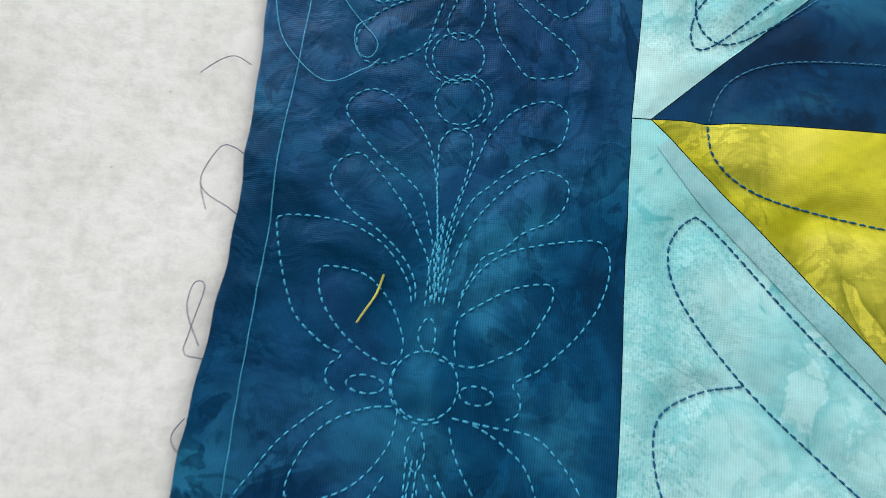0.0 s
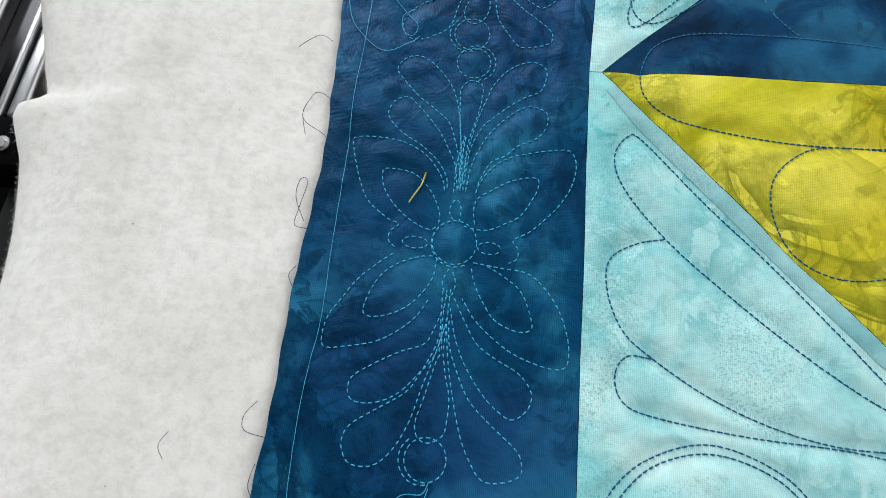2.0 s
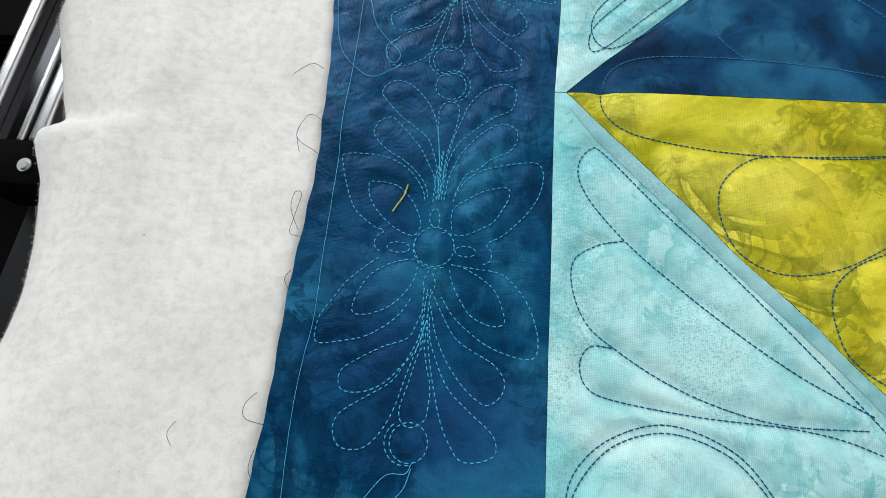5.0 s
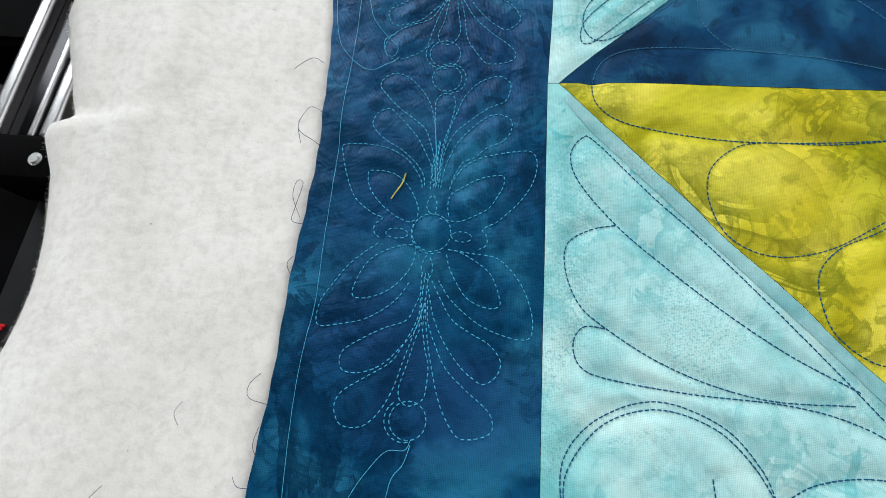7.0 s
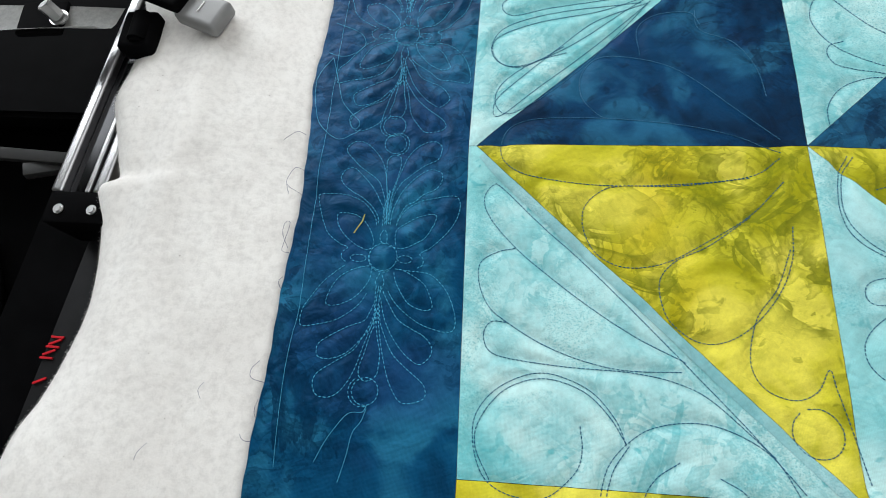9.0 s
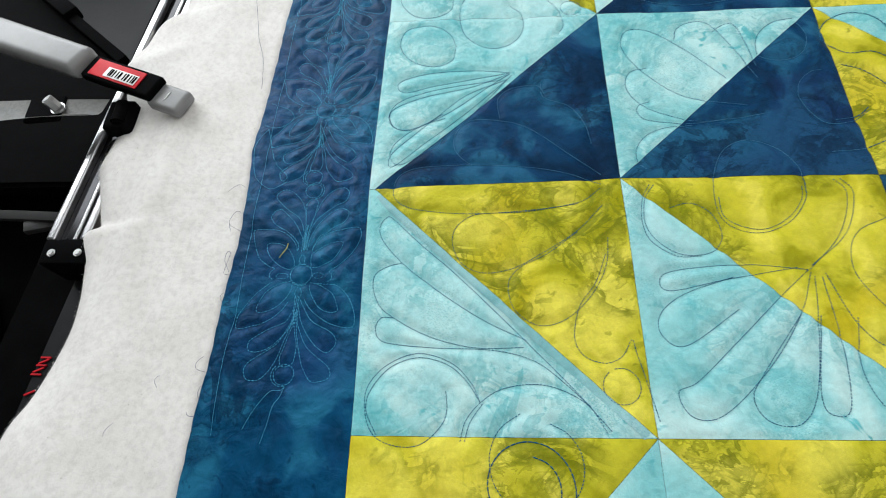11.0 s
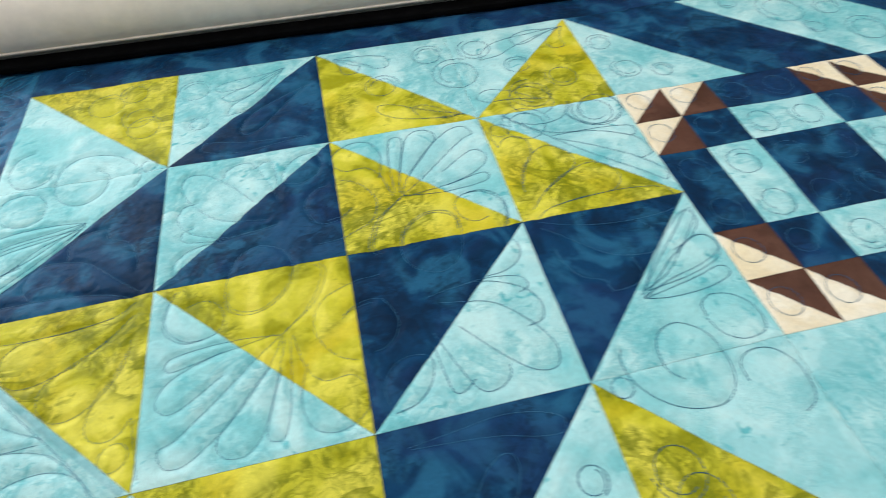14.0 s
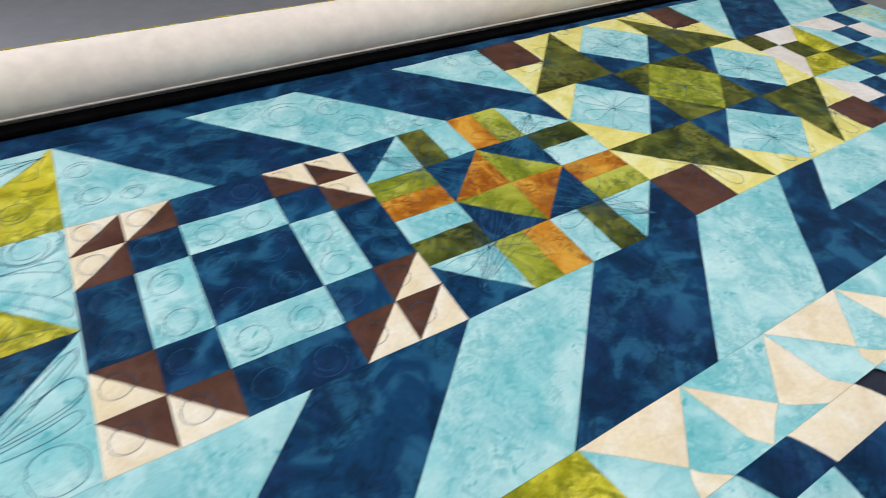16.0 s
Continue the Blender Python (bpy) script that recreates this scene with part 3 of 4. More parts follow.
slab("floor", -3, 5, -3, 4, -1.0, -0.9, FLOOR_GREY, "brown-grey carpeted floor under the quilting frame", "floor")
slab("ceiling", -3.1, 5.1, -3.1, 4.1, 1.65, 1.75, CEILING, "plain white ceiling", "ceiling")
slab("wall_north", -3, 5, 4, 4.1, -0.9, 1.65, WALL, "plain pale grey wall", "wall")
slab("wall_south", -3, 5, -3.1, -3, -0.9, 1.65, WALL, "plain pale grey wall", "wall")
slab("wall_west", -3.1, -3, -3.1, 4.1, -0.9, 1.65, WALL, "plain pale grey wall", "wall")
slab("wall_east", 5, 5.1, -3.1, 4.1, -0.9, 1.65, WALL, "plain pale grey wall", "wall")

# ---- the quilt ----
quilt = thing("quilt", "half-quilted patchwork of navy, aqua and lime batik on its frame", "quilt")


NAVY = []
COLS, ROWS_Y = (0, 1, 4, 6, 8, 11, 14), (-2, -1, 0, 1, 2)
ROWS_AT = ((-1.99, -1.97, -1.94, -1.94, -1.94, -1.92, -1.92), (-0.995, -0.99, -0.965, -0.97, -0.96, -0.87, -0.87), (-0.010, 0.024, 0.02, 0.02, 0.015, 0.05, 0.05),
           (0.975, 0.972, 0.98, 0.99, 1.06, 1.09, 1.09), (1.96, 1.98, 2.02, 2.085, 2.15, 2.2, 2.2))


def eased(p):
    """Where a point of the pattern lies on the frame: the cloth is pulled a little out of square."""
    x, y = p
    xx = float(np.interp(x, (-1, 0, 1, 2, 4, 6, 7, 8, 9, 10, 11, 14), (-1.023, -0.023, 0.989, 1.998, 4.003, 6.02, 7.055, 8.12, 9.18, 10.28, 11.27, 14.3)))
    rows = [np.interp(x, COLS, r) for r in ROWS_AT]
    yy = rows[0] + (y + 2) if y < -2 else rows[-1] + (y - 2) if y > 2 else float(np.interp(y, ROWS_Y, rows))
    return xx, yy


PATCHES = []


def patch(cloth, corners, unit=S):
    """Notes one cut piece of cloth; the pieces are sewn once all seams are known."""
    c = np.array([eased(p) for p in corners], float) * unit
    if cloth == "navy":
        NAVY.append(c.copy())
    PATCHES.append((cloth, c))


def sew(cloth, c):
    """One cut piece of cloth, a fine sheet that follows the puffed relief; seam gap all round."""
    mid = c.mean(0)
    # shrink by the seam gap
    inner = []
    for a, b, d in zip(np.roll(c, 1, 0), c, np.roll(c, -1, 0)):
        e1, e2 = (b - a) / np.linalg.norm(b - a), (d - b) / np.linalg.norm(d - b)
        n1, n2 = np.array((-e1[1], e1[0])), np.array((-e2[1], e2[0]))
        if n1 @ (mid - b) < 0:
            n1 = -n1
        if n2 @ (mid - b) < 0:
            n2 = -n2
        inner.append(b + 0.00015 * (n1 + n2) / max(0.35, 1 + n1 @ n2))
    c = np.array(inner)
    size = np.linalg.norm(c - np.roll(c, 1, 0), axis=1).max()
    close = mid[0] < 0.3 and -0.25 < mid[1] < 0.15
    step = 0.0020 if close else 0.0030 if mid[0] < 1.0 else 0.0045
    n = max(3, int(math.ceil(size / step)))
    verts, faces = [], []
    for k in range(1, len(c) - 1):
        a, b, d = c[0], c[k], c[k + 1]
        base = len(verts)
        index = {}
        for i in range(n + 1):
            for j in range(n + 1 - i):
                index[i, j] = base + len(index)
                verts.append(a + (b - a) * (i / n) + (d - a) * (j / n))
        for i in range(n):
            for j in range(n - i):
                faces.append((index[i, j], index[i + 1, j], index[i, j + 1]))
                if i + j < n - 1:
                    faces.append((index[i + 1, j], index[i + 1, j + 1], index[i, j + 1]))
    v = np.array(verts)
    key, back = np.unique(np.round(v * 2e5).astype(int), axis=0, return_inverse=True)
    back = back.reshape(-1)
    merged = np.zeros((len(key), 2))
    merged[back] = v
    f = back[np.array(faces)]
    tri = merged[f]
    cross = (tri[:, 1, 0] - tri[:, 0, 0]) * (tri[:, 2, 1] - tri[:, 0, 1]) - (tri[:, 1, 1] - tri[:, 0, 1]) * (tri[:, 2, 0] - tri[:, 0, 0])
    f[cross < 0] = f[cross < 0][:, ::-1]
    z = height(merged[:, 0], merged[:, 1])
    return link_mesh(cloth + "_patch", np.c_[merged, z], f, CLOTH[cloth], quilt)


def square(cloth, x, y, w, h=None, unit=S):
    h = w if h is None else h
    patch(cloth, ((x, y), (x + w, y), (x + w, y + h), (x, y + h)), unit)


def halves(x, y, cut, first, second, w=1.0):
    """A square cut once: '/' gives its upper left and lower right, '\\' its lower left and upper right."""
    a, b, c, d = (x, y), (x + w, y), (x + w, y + w), (x, y + w)
    if cut == "/":
        patch(first, (a, c, d))
        patch(second, (a, b, c))
    else:
        patch(first, (a, b, d))
        patch(second, (b, c, d))


# pinwheel block
SEAM = {-1: -0.006, 0: -0.026, 1: -0.006}
patch("aqua", ((SEAM[1], 1), (1, 1), (0, 2)))
patch("lime", ((0, 2), (1, 1), (1, 2)))
halves(1, 1, "/", "aqua", "navy")
halves(2, 1, "\\", "lime", "aqua")
halves(3, 1, "/", "aqua", "lime")
patch("aqua", ((SEAM[0], 0), (0, 0), (1, 1), (SEAM[1], 1)))
patch("navy", ((0, 0), (1, 0), (1, 1)))
halves(1, 0, "/", "aqua", "navy")
halves(2, 0, "\\", "lime", "aqua")
halves(3, 0, "\\", "lime", "aqua")
patch("aqua", ((SEAM[-1], -1), (1, -1), (0, 0), (SEAM[0], 0)))
patch("lime", ((0, 0), (1, -1), (1, 0)))
halves(1, -1, "\\", "aqua", "lime")
halves(2, -1, "/", "navy", "aqua")
halves(3, -1, "/", "navy", "aqua")
patch("lime", ((SEAM[-1], -1), (-0.007, -2), (0, -2), (1, -1)))
patch("aqua", ((0, -2), (1, -2), (1, -1)))
halves(1, -2, "\\", "aqua", "lime")
halves(2, -2, "/", "navy", "aqua")
halves(3, -2, "\\", "lime", "aqua")

# stripes above and below the small blocks
patch("aqua", ((4, 2), (4, 1), (5, 1)))
patch("navy", ((4, 2), (5, 1), (6, 1), (5, 2)))
patch("aqua", ((5, 2), (6, 1), (7, 1), (6, 2)))
patch("navy", ((6, 2), (7, 1), (8, 1), (7, 2)))
patch("aqua", ((7, 2), (8, 1), (8, 2)))
patch("aqua", ((4, -1), (4, -2), (5, -1)))
patch("navy", ((4, -2), (5, -2), (6, -1), (5, -1)))
patch("aqua", ((5, -2), (6.02, -2), (7, -1), (6, -1)))
patch("navy", ((6.02, -2), (7.1, -2), (8, -1), (7, -1)))
patch("aqua", ((7.1, -2), (8.16, -2), (9, -1), (8, -1)))
patch("navy", ((8.16, -2), (9, -2), (9, -1.5), (9.5, -1), (9, -1)))
patch("aqua", ((9, -1.5), (10.5, -1.5), (11, -1), (9.5, -1)))
patch("navy", ((9, -2), (10.5, -2), (10.5, -1.5), (9, -1.5)))

# block with brown and cream corners
W = 1 / 3
for cx, cy, ox, oy in ((0, 4, 0, 1), (4, 4, 1, 1), (0, 0, 0, 0), (4, 0, 1, 0)):
    for i in (0, 1):
        for j in (0, 1):
            x, y = 4 + (cx + i) * W, -1 + (cy + j) * W
            if i != ox and j != oy:
                square("navy", x, y, W)
            elif ox == oy:
                halves(x, y, "\\", "brown", "cream", W) if ox else halves(x, y, "\\", "cream", "brown", W)
            elif oy:
                halves(x, y, "/", "cream", "brown", W)
            else:
                halves(x, y, "/", "brown", "cream", W)
square("navy", 4 + 2 * W, 1 - W, 2 * W, W)
square("aqua", 4 + 2 * W, 1 - 2 * W, 2 * W, W)
square("navy", 4 + 2 * W, -1, 2 * W, W)
square("aqua", 4 + 2 * W, -1 + W, 2 * W, W)
square("navy", 4, -1 + 2 * W, W, 2 * W)
square("aqua", 4 + W, -1 + 2 * W, W, 2 * W)
square("navy", 6 - W, -1 + 2 * W, W, 2 * W)
square("aqua", 6 - 2 * W, -1 + 2 * W, W, 2 * W)
square("navy", 4 + 2 * W, -1 + 2 * W, 2 * W)

# orange block: pinwheel centre in a ring of bars
CX, CY = 7.0, 0.0


def quarter_turn(p, k):
    x, y = p
    for _ in range(k):
        x, y = -y, x
    return (CX + x, CY + y)


for k in range(4):
    def turned(cloth, *pts):
        patch(cloth, [quarter_turn(p, k) for p in pts])
    turned("orange" if k % 2 == 0 else "moss", (0, 0), (-0.5, 0), (0, 0.5))
    turned("navy", (-0.5, 0), (-0.5, 0.5), (0, 0.5))
    # corner: fan triangle and a navy one
    turned("navy", (-1, 1), (-1, 0.5), (-0.5, 1))
    turned("aqua", (-1, 0.5), (-0.5, 0.5), (-0.5, 1))
    # two bars of the left side
    turned("moss", (-1, 0.25), (-0.5, 0.25), (-0.5, 0.5), (-1, 0.5))
    turned("orange", (-1, 0), (-0.5, 0), (-0.5, 0.25), (-1, 0.25))
    turned("aqua", (-1, -0.25), (-0.5, -0.25), (-0.5, 0), (-1, 0))
    turned("olive", (-1, -0.5), (-0.5, -0.5), (-0.5, -0.25), (-1, -0.25))

# star block
SX, SY = 9.5, 0.5
for k in range(4):
    def spun(cloth, *pts):
        out = []
        for x, y in pts:
            for _ in range(k):
                x, y = -y, x
            out.append((SX + x, SY + y))
        patch(cloth, out)
    spun("olive", (-1.5, 0.5), (-0.5, 0.5), (-0.5, 1.5))
    spun("brown", (-1.5, 1.0), (-1.0, 1.0), (-1.0, 1.5), (-1.5, 1.5))
    spun("yellow", (-1.5, 0.5), (-1.0, 1.0), (-1.5, 1.0))
    spun("yellow", (-1.0, 1.0), (-0.5, 1.5), (-1.0, 1.5))
    spun("aqua", (-1.5, 0), (-1.0, -0.5), (-0.5, 0), (-1.0, 0.5))
    spun("yellow", (-1.5, 0.5), (-1.5, 0), (-1.0, 0.5))
    spun("yellow", (-1.5, 0), (-1.5, -0.5), (-1.0, -0.5))
    spun("navy", (-1.0, 0.5), (-0.5, 0), (-0.5, 0.5))
    spun("navy", (-1.0, -0.5), (-0.5, -0.5), (-0.5, 0))
    spun("olive", (-0.5, 0), (-0.5, 0.5), (0, 0.5))
patch("moss", ((SX - 0.5, SY), (SX, SY - 0.5), (SX + 0.5, SY), (SX, SY + 0.5)))

# blocks beyond the star: three small squares on a diagonal between mitred bars, and stripes over them
def mitred(x, y, flip, cell, top, right, left, bottom, w=0.365, h=1 / 3):
    def put(cloth, *pts):
        patch(cloth, [(x + (3 - u if flip else u) * w, y - v * h) for u, v in pts])
    for k in range(3):
        put(cell, (k, k), (k + 1, k), (k + 1, k + 1), (k, k + 1))
    put(top, (1, 0), (3, 0), (2, 1), (1, 1))
    put(right, (3, 0), (3, 2), (2, 2), (2, 1))
    put(left, (0, 1), (1, 1), (1, 2), (0, 3))
    put(bottom, (0, 3), (1, 2), (2, 2), (2, 3))


mitred(11, 1, False, "olive", "white", "lime", "white", "lime")
mitred(12.095, 1, True, "navy", "white", "aqua", "white", "aqua")
mitred(11, 0, True, "navy", "aqua", "white", "aqua", "white")
mitred(12.095, 0, False, "olive", "aqua", "white", "lime", "white")
patch("lime", ((13.19, 1), (14, 1), (13.6, 0.4)))
patch("aqua", ((13.19, 1), (13.6, 0.4), (14, 1), (14, -1), (13.19, -1)))
patch("navy", ((10.5, -2), (12, -2), (13, -1), (11, -1), (10.5, -1.5)))
patch("aqua", ((12, -2), (14, -2), (14, -1), (13, -1)))
patch("aqua", ((11, 2), (11, 1), (12, 2)))
patch("navy", ((11, 1), (12.1, 1), (13.1, 2), (12, 2)))
patch("aqua", ((12.1, 1), (13.2, 1), (14, 1.8), (14, 2), (13.1, 2)))
patch("navy", ((13.2, 1), (14, 1), (14, 1.8)))

# strip that rises onto the front roller
FOLD, LAP = -2.50, -2.72
patch("aqua", ((4, -2), (4, LAP), (5.56, LAP), (5.54, FOLD), (5.5, -2)))
patch("lime", ((5.5, -2), (5.54, FOLD), (5.56, LAP), (6.22, LAP), (6.12, FOLD), (6.04, -2)))
for k in range(4):
    x = 6.04 + 1.46 * k
    meet = (x + 1.13, -2.355)
    patch("cream", ((x, -2), (x + 0.42, -2.355), (x + 0.74, -2)))
    patch("aqua", ((x, -2), (x + 0.08, FOLD), (x + 0.30, FOLD), (x + 0.42, -2.355)))
    patch("cream", ((x + 0.42, -2.355), (x + 0.30, FOLD), (x + 0.54, FOLD)))
    patch("aqua", ((x + 0.74, -2), (x + 0.42, -2.355), (x + 0.54, FOLD), (x + 0.84, FOLD)))
    patch("cream", ((x + 0.74, -2), (x + 0.84, FOLD), meet))
    patch("aqua", ((x + 0.74, -2), meet, (x + 1.46, -2)))
    patch("cream", ((x + 1.46, -2), meet, (x + 1.30, FOLD), (x + 1.54, FOLD)))
    patch("aqua", (meet, (x + 0.84, FOLD), (x + 1.30, FOLD)))
    if k == 0:
        patch("cream", ((x + 0.1, FOLD), (x + 0.20, LAP), (x + 0.40, LAP), (x + 0.28, FOLD)))
    patch("aqua", ((x + 0.28, FOLD), (x + 0.40, LAP), (x + 0.66, LAP), (x + 0.54, FOLD)))
    patch("navy", ((x + 0.54, FOLD), (x + 0.66, LAP), (x + 1.06, LAP), (x + 0.94, FOLD)))
    patch("cream", ((x + 0.94, FOLD), (x + 1.06, LAP), (x + 1.66, LAP), (x + 1.54, FOLD)))
    patch("aqua", ((x + 0.60, LAP), (x + 0.52, -3.2), (x + 1.14, -3.2), (x + 1.02, LAP)))
    patch("navy", ((x + 1.02, LAP), (x + 1.14, -3.2), (x + 1.98, -3.2), (x + 2.06, LAP)))
patch("navy", ((4, LAP), (4, -3.2), (6.56, -3.2), (6.64, LAP), (6.40, LAP), (6.24, LAP)))

# the seams draw the cloth into shallow ditches
seam_points = []
for cloth, c in PATCHES:
    for a, b in zip(c, np.roll(c, -1, 0)):
        n = max(2, int(np.linalg.norm(b - a) / 0.001))
        seam_points.append(a + (b - a) * np.linspace(0, 1, n)[:, None])
seam_points = np.vstack(seam_points)
gi = np.round((seam_points[:, 0] - GX0) / GSTEP).astype(int)
gj = np.round((seam_points[:, 1] - GY0) / GSTEP).astype(int)
ok = (gi > 5) & (gi < GNX - 6) & (gj > 5) & (gj < GNY - 6)
gi, gj, seam_points = gi[ok], gj[ok], seam_points[ok]
ditch = np.full((GNX, GNY), 0.02)
for di in range(-4, 5):
    for dj in range(-4, 5):
        np.minimum.at(ditch, (gi + di, gj + dj), np.hypot(GX0 + (gi + di) * GSTEP - seam_points[:, 0], GY0 + (gj + dj) * GSTEP - seam_points[:, 1]))
PUFF -= 0.0010 * np.exp(-(ditch / 0.0032) ** 2)
for cloth, c in PATCHES:
    sew(cloth, c)

# borders: left one with its frayed outer edge, top one that runs under the roller
EDGE = ((-3.0, -0.64), (-2.0, -0.61), (-1.1, -0.592), (-0.9, -0.585), (-0.5, -0.575), (-0.2, -0.56), (0.2, -0.585), (0.6, -0.562), (1.2, -0.545), (1.8, -0.525), (3.1, -0.49))


def border_edge(y):
    return np.interp(y, [e[0] * S for e in EDGE], [e[1] * S for e in EDGE]) + 0.00025 * np.sin(y * 310) + 0.0004 * np.sin(y * 83 + 1)


def seam_x(y):
    return S * np.interp(y, (-0.62, -0.398, -0.199, -0.002, 0.195, 0.392, 0.54), (-0.03, -0.03, -0.029, -0.049, -0.029, -0.023, -0.023))


def sheet(name, place, us, vs, mat, parent, lift=0.0, label=""):
    """A sheet of cloth laid over the relief; place(u, v) gives its points."""
    grid = np.array([[place(u, v) for u in us] for v in vs])
    z = height(grid[..., 0].ravel(), grid[..., 1].ravel()) + lift
    verts = np.c_[grid.reshape(-1, 2), z]
    n = len(us)
    faces = [(j * n + i, j * n + i + 1, (j + 1) * n + i + 1, (j + 1) * n + i) for j in range(len(vs) - 1) for i in range(n - 1)]
    return link_mesh(name, verts, faces, mat, parent, True, label)


def across_left(u, y):
    a, b = border_edge(y), seam_x(y) - 0.00006
    return a + u * (b - a), y


def across_top(x, v):
    low = eased((x, 2))[1] * S + 0.00025
    return eased((x, 2))[0] * S, low + v * (0.62 - low)


sheet("border_strip", across_left, np.linspace(0, 1, 72), np.linspace(-0.62, 0.62, 800), CLOTH["border"], quilt, 0.0, "navy batik border with a raw cut edge")
sheet("border_strip", across_top, np.linspace(0.003, 13.6, 520), np.linspace(0, 1, 44), CLOTH["navy"], quilt)
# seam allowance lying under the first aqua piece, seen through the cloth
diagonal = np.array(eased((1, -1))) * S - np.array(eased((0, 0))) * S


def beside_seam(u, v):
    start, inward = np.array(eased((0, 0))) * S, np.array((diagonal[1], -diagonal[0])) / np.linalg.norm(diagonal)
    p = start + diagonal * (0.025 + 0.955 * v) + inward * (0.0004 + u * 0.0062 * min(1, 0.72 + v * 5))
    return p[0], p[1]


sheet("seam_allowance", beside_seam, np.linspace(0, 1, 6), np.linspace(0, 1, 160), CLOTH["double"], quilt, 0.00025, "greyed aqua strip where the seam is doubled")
# added dark sheet: shows through the seam gaps as their shadow lines
sheet("lining", lambda u, y: (border_edge(y) + 0.006 + u * 2.85, y), np.linspace(0, 1, 330), np.linspace(-0.62, 0.62, 160), SEAM_SHADE, quilt, -0.0042, "dark sheet added under the patchwork for the shade in the seams")


def on_navy(x, y):
    for c in NAVY:
        e = np.roll(c, -1, 0) - c
        k = e[:, 0] * (y - c[:, 1]) - e[:, 1] * (x - c[:, 0])
        if (k > 0).all() or (k < 0).all():
            return True
    return False


def split_by_cloth(curves):
    """Cuts the curves where they pass from navy to a paler cloth."""
    pale, dark = [], []
    for c in curves:
        flags = [on_navy(x, y) for x, y in c[::5]]
        start = 0
        for k in range(1, len(flags) + 1):
            if k == len(flags) or flags[k] != flags[start]:
                piece = c[start * 5:k * 5 + 1]
                if len(piece) > 4:
                    (dark if flags[start] else pale).append(piece)
                start = k
    return pale, dark


def stitches(name, curves, mat, length, gap, radius, sides, parent, label):
    """Short raised thread stitches, both ends pulled into the cloth."""
    verts, faces = [], []
    ang = np.arange(sides) * 2 * math.pi / sides
    for c in curves:
        s = np.r_[0, np.cumsum(np.linalg.norm(np.diff(c, axis=0), axis=1))]
        starts = np.arange(rng.uniform(0, gap), s[-1] - length * 0.5, length + gap)
        if not len(starts):
            continue
        for a in starts:
            size = length * rng.uniform(0.85, 1.12)
            at = np.array((a, a + size / 2, a + size))
            x, y = np.interp(at, s, c[:, 0]), np.interp(at, s, c[:, 1])
            z = height(x, y) + radius * 0.5 + np.array((-radius * 0.3, radius * 0.75, -radius * 0.3))
            d = np.array((x[2] - x[0], y[2] - y[0]))
            d = d / (np.linalg.norm(d) + 1e-9)
            base = len(verts)
            for q, rad in zip(range(3), (radius * 0.7, radius, radius * 0.7)):
                for t in ang:
                    verts.append((x[q] - d[1] * rad * math.cos(t), y[q] + d[0] * rad * math.cos(t), z[q] + rad * math.sin(t)))
            for q in range(2):
                for i in range(sides):
                    i2 = (i + 1) % sides
                    faces.append((base + q * sides + i, base + q * sides + i2, base + (q + 1) * sides + i2, base + (q + 1) * sides + i))
            faces.append(tuple(base + i for i in reversed(range(sides))))
            faces.append(tuple(base + 2 * sides + i for i in range(sides)))
    return tagged(link_mesh(name, verts, faces, mat, parent, True, label), kind="stuff")


stitches("border_stitching", LINES["border"], THREAD_LIGHT, 0.0017, 0.0009, 0.00025, 6, quilt, "light teal blossom stitching on the border")
field_pale, field_dark = split_by_cloth(LINES["field"])
far_pale, far_dark = split_by_cloth(LINES["far"])
stitches("feather_stitching", field_pale, THREAD_DARK, 0.0019, 0.0005, 0.00030, 5, quilt, "blue feather stitching over the patches")
stitches("feather_stitching", field_dark, THREAD_MID, 0.0019, 0.0003, 0.00028, 5, quilt, "teal feather stitching over the navy patches")
stitches("curl_stitching", far_pale, THREAD_DARK, 0.0036, 0.0003, 0.00045, 4, quilt, "blue curl stitching over the far patches")
stitches("curl_stitching", far_dark, THREAD_MID, 0.0036, 0.0003, 0.00030, 4, quilt, "teal curl stitching over the far navy patches")

# ---- batting ----
BEDGE = ((-3.4, -1.55), (-2.0, -1.46), (-1.3, -1.36), (-1.0, -1.32), (-0.86, -1.27), (-0.65, -1.225), (-0.5, -1.22), (-0.32, -1.245), (-0.235, -1.275), (-0.165, -1.293),
         (-0.13, -1.225), (-0.05, -1.243), (0.0, -1.255), (0.12, -1.295), (0.2, -1.31), (0.38, -1.285), (0.55, -1.295), (0.82, -1.39), (0.96, -1.335), (1.115, -1.29), (1.26, -1.16), (1.8, -1.235),
         (2.2, -1.21), (3.2, -1.15))
BEDGE_AT = spline(np.array(BEDGE) * S, 0.002)


def batting_edge(y):
    return np.interp(y, BEDGE_AT[:, 0], BEDGE_AT[:, 1])


